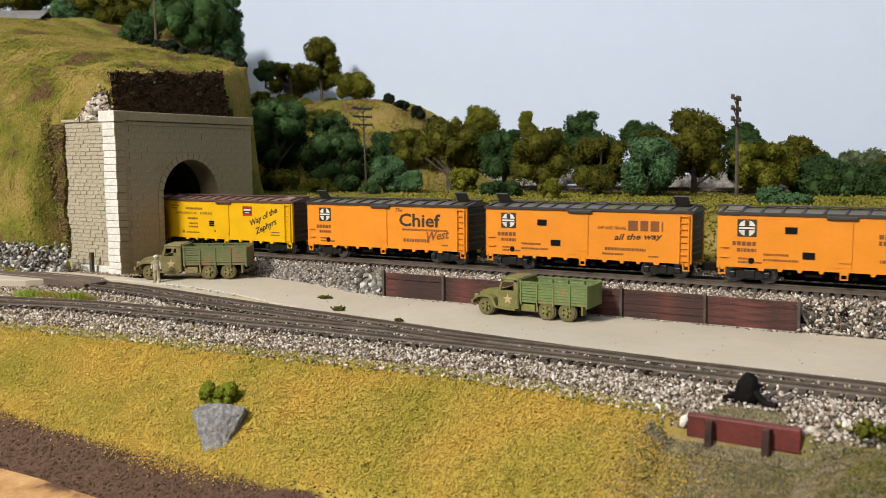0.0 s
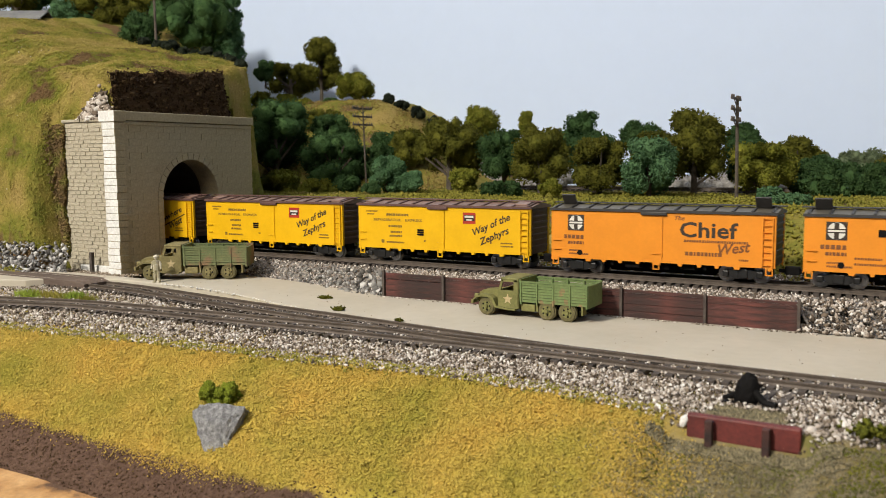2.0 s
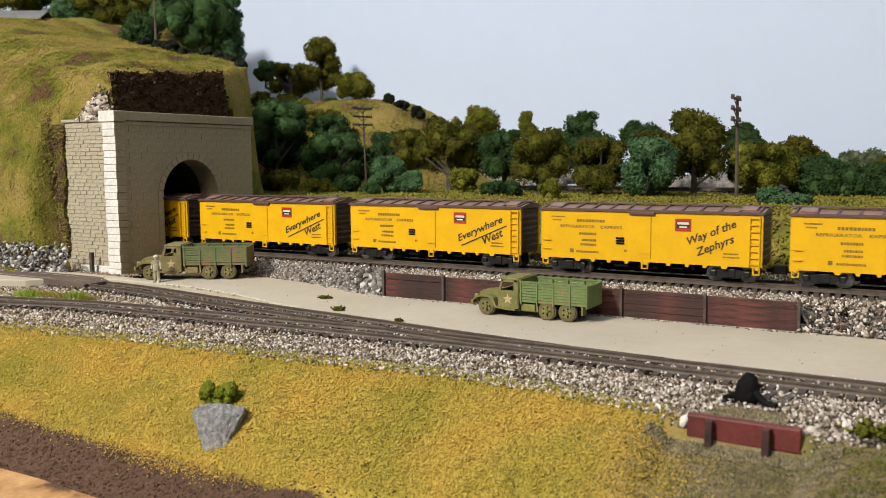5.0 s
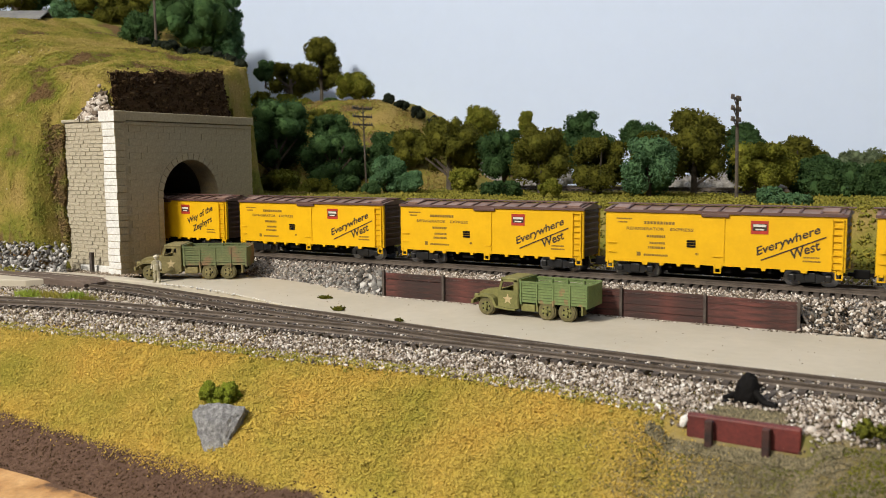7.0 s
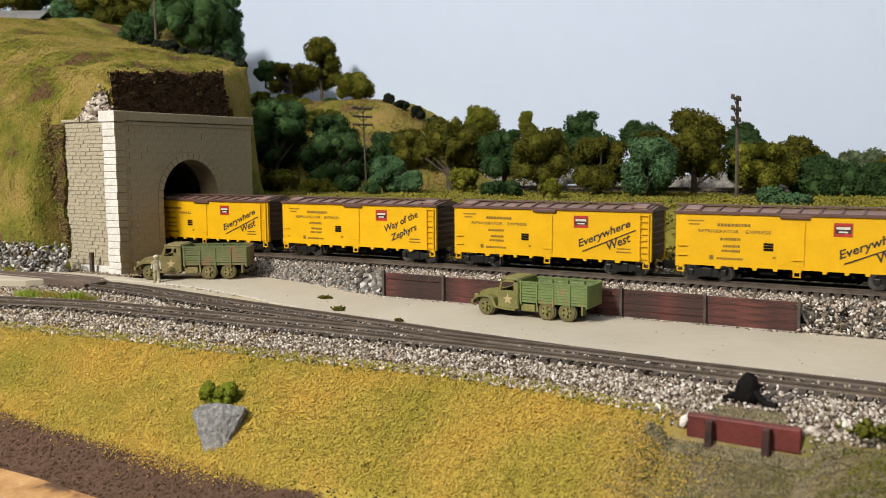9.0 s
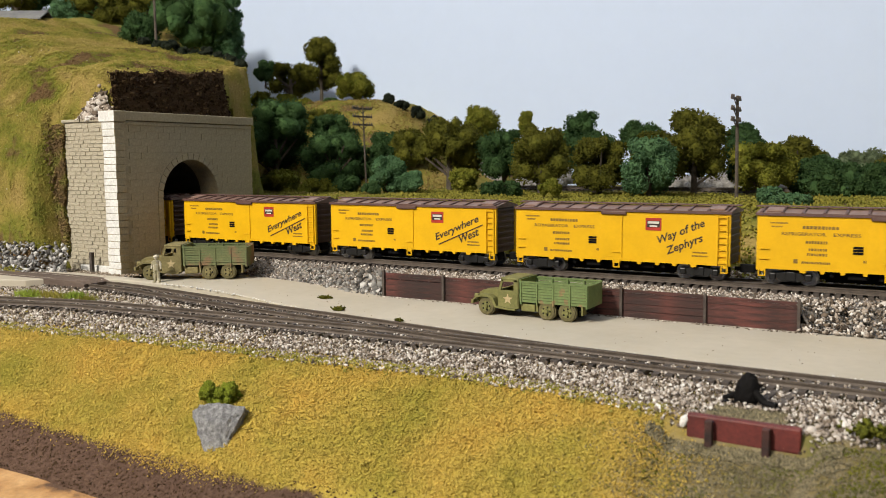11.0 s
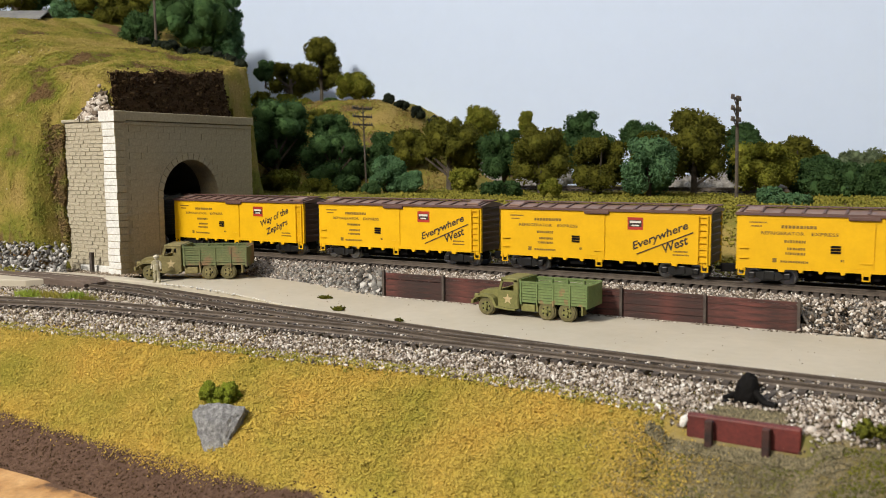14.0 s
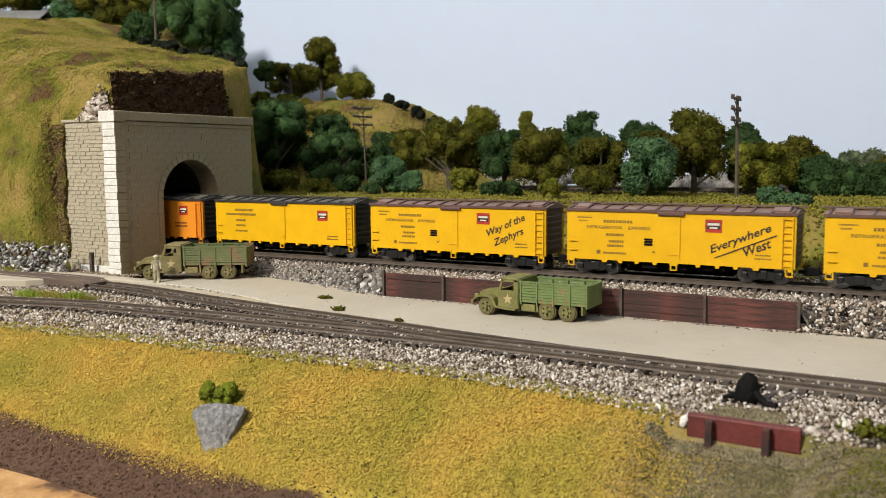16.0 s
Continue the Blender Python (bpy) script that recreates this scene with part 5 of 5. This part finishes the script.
# ---- poles, fascia and the far side ----
def build_pole(x, y, z0, z1, lean, arms=3, thick=0.0010):
    thing = tagged(new("utility_pole"), "dark brown utility pole with stacked crossarms", "utility pole", "poles along the line")
    thing.matrix_basis = pose(x, y, z0, 0, lean, 0)
    h = z1 - z0
    part("pole", cyl(B(), (0, 0, -0.004), (0, 0, h), thick, thick * 0.75, 9), BARK, thing)
    for k in range(arms):
        z = h - 0.0016 - k * 0.0055
        part("crossarm", box(B(), -0.0010, -0.0002, -0.0115, 0.0115, z - 0.0006, z + 0.0006), BARK, thing)
        bm = cyl(B(), (-0.0006, -0.006, z), (-0.0006, 0, z - 0.0032), 0.0003, n=5)
        cyl(bm, (-0.0006, 0.006, z), (-0.0006, 0, z - 0.0032), 0.0003, n=5)
        part("brace", bm, BARK, thing)
        for yy in (-0.0108, -0.0080, -0.0052, 0.0052, 0.0080, 0.0108):
            part("insulator", cyl(B(), (-0.0006, yy, z + 0.0006), (-0.0006, yy, z + 0.0019), 0.00045, 0.0003, 6), RAIL, thing)


def build_far_side():
    build_pole(-0.0915, 0.165, 0.0160, 0.0700, -1)
    build_pole(-0.3450, 0.197, 0.0125, 0.0750, -2, 3, 0.0007)
    build_pole(-0.4382, 0.100, 0.1060, 0.1700, -1, 3, 0.0009)
    build_rails("railway_track", lambda x: 0.262, 0.0195, "dark far track half hidden behind the trees", -0.34, 0.2, every=0.0042)
    bm = box(B(), -0.5, 0.3, 0.252, 0.272, 0.010, 0.0166, 0.002)
    tagged(part("track_bed_far", bm, BALLAST_BED), "grey roadbed of the far track", "track bed", kind="structure")
    rng = np.random.default_rng(9)
    for x0, x1, top in ((-0.405, -0.36, 0.052), (-0.36, -0.285, 0.034), (-0.275, -0.20, 0.034), (-0.18, -0.05, 0.026)):
        n = int((x1 - x0) * 2600)
        x = rng.uniform(x0, x1, n)
        u = rng.uniform(0, 1, n)
        thing = scatter("rock_outcrop", np.stack([x, 0.288 + 0.012 * u, 0.012 + (top - 0.012) * u], 1), rng.uniform(0.002, 0.005, n), PLASTER_ROCK, int(x0 * -1000), 0.3, 0.25, True)
        tagged(thing, "pale plaster rock outcrop behind the trees", "rock", "rock outcrops")
    # shed on the hilltop
    shed = tagged(new("shed"), "small weathered shed with a grey gabled roof", "shed")
    shed.matrix_basis = pose(-0.580, 0.108, 0.1335, 0, 0, 30)
    part("wall", box(B(), -0.014, 0.014, -0.009, 0.009, -0.004, 0.0062), BARK, shed)
    bm = B()
    prism(bm, [(-0.0135, 0.0055), (0.0, 0.0125), (0.0135, 0.0055), (0.0135, 0.0064), (0.0, 0.0136), (-0.0135, 0.0064)], -0.017, 0.017)
    bmesh.ops.rotate(bm, verts=bm.verts, cent=(0, 0, 0), matrix=Matrix.Rotation(radians(90), 3, "Z"))
    part("roof", bm, ROOF_GREY, shed)
    # edge board of the layout
    xs = np.arange(-0.62, 0.42, 0.006)
    v, f = [], []
    for x in xs:
        t = 0.0010 * float(wave(np.array(x), np.array(0.0), 90))
        v += [(x, -0.1662, -0.06), (x, -0.1662, -0.0418 + t), (x, -0.1668, -0.0410 + t), (x, -0.184, -0.0418 + t), (x, -0.186, -0.0430 + t), (x, -0.186, -0.14)]
    for i in range(len(xs) - 1):
        for j in range(5):
            a = i * 6 + j
            f.append((a, a + 6, a + 7, a + 1))
    tagged(mesh_ob("edge_board", v, f, WOOD), "rough orange-brown wooden edge board of the layout", "board", kind="structure")


def build_foreground():
    # boulder with a shrub behind it
    rng = np.random.default_rng(21)
    bm = B()
    for x, z, d in ((-0.0068, 0.0052, 0.0020), (-0.0048, 0.0062, 0.0026), (0.0010, 0.0056, 0.0034), (0.0064, 0.0046, 0.0020), (0.0062, 0.0030, 0.0026), (0.0034, -0.0030, 0.0030), (0.0012, -0.0078, 0.0022),
                    (-0.0012, -0.0082, 0.0020), (-0.0034, -0.0058, 0.0026), (-0.0050, 0.0008, 0.0032), (-0.0066, 0.0034, 0.0024), (0.0002, 0.0010, 0.0044)):
        for e in (-1, 1):
            bm.verts.new((x * (1.0 if e < 0 else 1.05), e * d, z))
    bmesh.ops.convex_hull(bm, input=bm.verts)
    bmesh.ops.delete(bm, geom=[v for v in bm.verts if not v.link_faces], context="VERTS")
    bmesh.ops.triangulate(bm, faces=bm.faces)
    bmesh.ops.subdivide_edges(bm, edges=bm.edges, cuts=5, use_grid_fill=True)
    bm.normal_update()
    for v in bm.verts:
        v.co += v.normal * (0.00050 * noise.noise(v.co * 420) + 0.00035 * noise.noise(v.co * 1100) + 0.0002 * noise.noise(v.co * 2600))
    rock = part("boulder", bm, BOULDER, None)
    rock.matrix_basis = pose(-0.1552, -0.1424, -0.0286, -38, -7, 30)
    tagged(rock, "grey plaster boulder set in the grass bank", "rock")
    for x, y, h, r, sd in ((-0.1658, -0.1352, 0.0046, 0.0023, 901), (-0.1630, -0.1345, 0.0030, 0.0018, 905), (-0.1602, -0.1338, 0.0050, 0.0024, 909)):
        build_tree(x, y, -0.0246, h, r, "F", sd, "bush")
    # red beam held by two posts
    thing = tagged(new("timber_barrier"), "dark red timber beam held by two brown posts", "barrier")
    thing.matrix_basis = pose(-0.0330, -0.1195, -0.0148, 0, 0, -1)
    part("beam", box(B(), -0.0112, 0.0113, -0.0011, 0.0011, -0.0047, 0.0005, 0.0004), REDWOOD, thing)
    for x, z in ((-0.0063, -0.0066), (0.0050, -0.0068)):
        part("post", box(B(), x - 0.0008, x + 0.0008, -0.0030, -0.0012, z, 0.0001, 0.0003), WOODWALL, thing)
    bm = B()
    bmesh.ops.create_icosphere(bm, subdivisions=2, radius=1.0, matrix=Matrix.Translation((-0.0118, -0.0004, -0.0014)) @ Matrix.Rotation(0.5, 4, "Y") @ Matrix.Diagonal((0.0009, 0.0010, 0.0018, 1)))
    for v in bm.verts:
        v.co += Vector((0.0003, 0.0003, 0.0003)) * noise.noise(v.co * 900)
    part("painted_end", bm, STONE_PALE, thing, "chipped white beam end")
    # turnout stand: a black hump on a foot, with a lever down to the rail ties
    thing = tagged(new("switch_stand"), "black plastic turnout switch stand beside the track", "switch stand")
    thing.matrix_basis = pose(-0.0352, -0.1035, -0.0158, 0, 0, -8)
    part("base", box(B(), -0.0050, 0.0070, -0.0026, 0.0022, -0.0004, 0.0011, 0.0005), BLACK, thing)
    bm = B()
    bmesh.ops.create_icosphere(bm, subdivisions=3, radius=1.0)
    for v in bm.verts:
        c = v.co.copy()
        w = 1.0 - 0.10 * max(0.0, c.z) + 0.35 * max(0.0, -c.z)
        v.co = Vector((c.x * 0.0027 * w + 0.0004 * c.z, c.y * 0.0021 * w, 0.0036 + c.z * 0.0040)) * (1 + 0.07 * noise.noise(c * 2.3))
    part("hub", bm, BLACK, thing)
    bm = cyl(B(), (0.0008, -0.0004, 0.0046), (0.0040, -0.0012, 0.0018), 0.0009, 0.0008, 9)
    cyl(bm, (0.0038, -0.0012, 0.0018), (0.0066, -0.0014, 0.0012), 0.0008, 0.0010, 9)
    part("lever", bm, BLACK, thing)
    part("arm", cyl(B(), (-0.0010, -0.0004, 0.0030), (-0.0052, 0.0002, 0.0010), 0.0009, 0.0006, 9), BLACK, thing)
    part("throw_rod", box(B(), -0.0012, 0.0004, 0.0020, 0.0210, 0.0004, 0.0012), BLACK, thing)
    for dx in (0.0024, 0.0064):
        part("long_tie", box(B(), dx - 0.0009, dx + 0.0009, 0.0020, 0.0130, 0.0002, 0.0013), TIE, thing)
    thing = tagged(new("marker_post"), "short dark wooden marker post by the hill foot", "post")
    thing.matrix_basis = pose(-0.3400, -0.0335, -0.0135)
    part("shaft", box(B(), -0.0008, 0.0008, -0.0008, 0.0008, -0.001, 0.0105, 0.0001), TIE, thing)


# ---- army trucks and the figure ----
def build_truck(at, green, wheel, label):
    t = tagged(new("army_truck"), label, "truck", "army trucks")
    t.matrix_basis = at
    W = 0.0068
    hood = prism(B(), [(-0.0172, 0.0042), (-0.0174, 0.0070), (-0.0166, 0.0080), (-0.0085, 0.0090), (-0.0078, 0.0090), (-0.0078, 0.0042)], -0.0036, 0.0036)
    bmesh.ops.bevel(hood, geom=list(hood.edges), offset=0.0004, segments=2, affect="EDGES")
    part("hood", hood, green[0], t)
    part("grille", box(B(), -0.0180, -0.0173, -0.0032, 0.0032, 0.0040, 0.0068, 0.0002), green[0], t)
    for s in (-1, 1):
        part("headlight", cyl(B(), (-0.0182, s * 0.0043, 0.0062), (-0.0168, s * 0.0043, 0.0062), 0.0009, n=12), green[0], t)
        o = [(-0.0178, 0.0056), (-0.0168, 0.0066), (-0.0145, 0.0073), (-0.0118, 0.0072), (-0.0100, 0.0062), (-0.0088, 0.0036), (-0.0040, 0.0030), (-0.0016, 0.0030), (-0.0016, 0.0024), (-0.0046, 0.0024), (-0.0094, 0.0030), (-0.0106, 0.0054), (-0.0122, 0.0064), (-0.0145, 0.0065), (-0.0166, 0.0059), (-0.0176, 0.0050)]
        part("fender", prism(B(), o, s * 0.0052 - 0.0018, s * 0.0052 + 0.0018), green[0], t)
    # cab: walls with real window openings
    bm = B()
    for s in (-1, 1):
        y0, y1 = (s * 0.0062 - 0.0003, s * 0.0062 + 0.0003)
        prism(bm, [(-0.0082, 0.0030), (-0.0082, 0.0092), (-0.0008, 0.0092), (-0.0008, 0.0030)], y0, y1)
        prism(bm, [(-0.0082, 0.0092), (-0.0070, 0.0130), (-0.0062, 0.0130), (-0.0073, 0.0092)], y0, y1)
        prism(bm, [(-0.0024, 0.0092), (-0.0024, 0.0130), (-0.0008, 0.0130), (-0.0008, 0.0092)], y0, y1)
        prism(bm, [(-0.0068, 0.0122), (-0.0070, 0.0130), (-0.0010, 0.0130), (-0.0010, 0.0122)], y0, y1)
    box(bm, -0.0012, -0.0006, -0.0062, 0.0062, 0.0030, 0.0130)
    box(bm, -0.0083, -0.0077, -0.0062, 0.0062, 0.0030, 0.0093)
    part("cab", bm, green[0], t)
    part("cab_floor", box(B(), -0.0080, -0.0010, -0.0058, 0.0058, 0.0042, 0.0066), BLACK, t)
    roof = box(B(), -0.0072, -0.0004, -0.0066, 0.0066, 0.0126, 0.0137, 0.0005)
    part("cab_roof", roof, green[0], t)
    part("bumper", box(B(), -0.0192, -0.0182, -0.0060, 0.0060, 0.0036, 0.0050, 0.0002), green[0], t)
    part("chassis", box(B(), -0.0170, 0.0235, -0.0028, 0.0028, 0.0034, 0.0048), BLACK, t)
    part("fuel_tank", box(B(), 0.0004, 0.0056, -0.0064, -0.0036, 0.0024, 0.0050, 0.0004), green[0], t)
    # bed with slatted sides
    bed = part("bed", box(B(), 0.0, 0.0246, -W, W, 0.0056, 0.0066, 0.0001), green[1], t)
    top = 0.0124
    for s in (-1, 1):
        for k in range(6):
            z = 0.0067 + k * 0.00096
            part("slat", box(B(), 0.0002, 0.0244, s * W - 0.0002, s * W + 0.0002, z, z + 0.0008), green[1], bed)
        for k in range(5):
            x = 0.0004 + k * 0.0059
            part("stake", box(B(), x, x + 0.0005, s * W - 0.0005 * s - 0.0004, s * W - 0.0005 * s + 0.0004 + 0.0006 * (s > 0), 0.0050, top), green[1], bed)
            if s < 0:
                part("stake", box(B(), x, x + 0.0005, -W - 0.0005, -W - 0.0001, 0.0050, top), green[1], bed)
        part("top_rail", box(B(), 0.0, 0.0246, s * W - 0.0004, s * W + 0.0004, top, top + 0.0005), green[1], bed)
    part("headboard", box(B(), 0.0, 0.0005, -W, W, 0.0066, top + 0.0010), green[1], bed)
    part("tailgate", box(B(), 0.0241, 0.0247, -W, W, 0.0050, top), green[1], bed)
    for x in (0.0062, 0.0222):
        part("mud_flap", box(B(), x, x + 0.0006, -W + 0.0002, -W + 0.0034, 0.0026, 0.0056), green[0], t)
    # wheels
    for x, doubles in ((-0.0127, False), (0.0100, True), (0.0173, True)):
        for s in (-1, 1):
            y = s * 0.0056
            bm = cyl(B(), (x, y - 0.0011, wheel), (x, y + 0.0011, wheel), wheel, n=28)
            bmesh.ops.bevel(bm, geom=[e for e in bm.edges if abs(e.verts[0].co.y - e.verts[1].co.y) < 1e-6 and len(e.link_faces) == 2 and any(len(f.verts) > 4 for f in e.link_faces)], offset=0.0004, segments=2, affect="EDGES")
            w = part("wheel", bm, TYRE, t, "dusty olive tyre")
            bm = cyl(B(), (x, y + s * 0.0009, wheel), (x, y + s * 0.0013, wheel), wheel * 0.60, wheel * 0.56, 24)
            part("rim", bm, green[0], w)
            bm = cyl(B(), (x, y + s * 0.0012, wheel), (x, y + s * 0.0019, wheel), wheel * 0.26, wheel * 0.2, 12)
            part("hub", bm, green[0], w)
            for k in range(5):
                a = k * 2 * math.pi / 5
                c = (x + wheel * 0.42 * math.cos(a), wheel + wheel * 0.42 * math.sin(a))
                part("rim_hole", cyl(B(), (c[0], y + s * 0.0013, c[1]), (c[0], y + s * 0.00138, c[1]), wheel * 0.11, n=8), BLACK, w)
    # star on the door
    bm = B()
    pts = []
    for k in range(10):
        a = math.pi / 2 + k * math.pi / 5
        r = 0.0019 if k % 2 == 0 else 0.0008
        pts.append((-0.0046 + r * math.cos(a), 0.0062 + r * math.sin(a)))
    prism(bm, pts, -0.00660, -0.00645)
    part("star", bm, STAR, t, "faded pale star on the door")
    return t


def build_figure():
    """A painted soldier figurine as one plain shape."""
    bm = B()
    for s in (-1, 1):
        cyl(bm, (s * 0.0009, 0, 0.0004), (s * 0.0006, 0, 0.0052), 0.0006, 0.0008, 10)
        box(bm, s * 0.0009 - 0.0006, s * 0.0009 + 0.0006, -0.0014, 0.0006, -0.0001, 0.0007, 0.0002)
        cyl(bm, (s * 0.0016, 0, 0.0088), (s * 0.0021, -0.0004, 0.0056), 0.0005, 0.0004, 8)
    cyl(bm, (0, 0, 0.0050), (0, 0, 0.0092), 0.0013, 0.0016, 12)
    bmesh.ops.create_icosphere(bm, subdivisions=2, radius=0.0010, matrix=Matrix.Translation((0, 0, 0.0103)))
    bmesh.ops.create_icosphere(bm, subdivisions=2, radius=0.0013, matrix=Matrix.Translation((0, 0, 0.0108)) @ Matrix.Diagonal((1, 1, 0.7, 1)))
    ob = part("figurine", bm, FIGURE, None)
    ob.matrix_basis = pose(-0.2845, -0.0452, float(road_z(-0.2845)), 0, 0, 20)
    tagged(ob, "tiny painted soldier figurine standing beside the truck", "figurine")


def build_trucks():
    build_truck(pose(-0.1215, -0.0296, -0.0145) @ Matrix.Diagonal((0.985, 0.985, 0.985, 1)), (OLIVE, OLIVE_GREEN), 0.0032, "olive green army truck parked before the plank wall")
    a = pose(-0.2835, -0.0287, float(road_z(-0.285)), 0, 0, 31) @ Matrix.Diagonal((1.11, 1.11, 1.11, 1))
    build_truck(a, (OLIVE_BROWN, OLIVE_MOTTLED), 0.0030, "olive and brown camouflaged army truck near the tunnel")


# ---- the place ----
build_room()
build_bench()
build_ground()
build_road()
build_crossing()
portal = build_portal()
back_track = build_rails("railway_track", lambda x: TRACK_Y, RAILTOP, "dark model railway track on grey ballast", -1.4, 1.3)
build_rails("railway_track", spur_y, -0.0128, "weathered brown siding track beside the road", -0.6, 0.4, 0.0034, 0.0013)
build_rails("railway_track", siding_y, -0.0128, "weathered brown turnout track joining the siding", -0.6, -0.06, 0.0034, 0.0013)
build_train()
build_trees()
build_retaining_wall()
build_stonework(portal)
build_far_side()
build_foreground()
build_trucks()
build_figure()
build_stones()
build_turf()
motions()
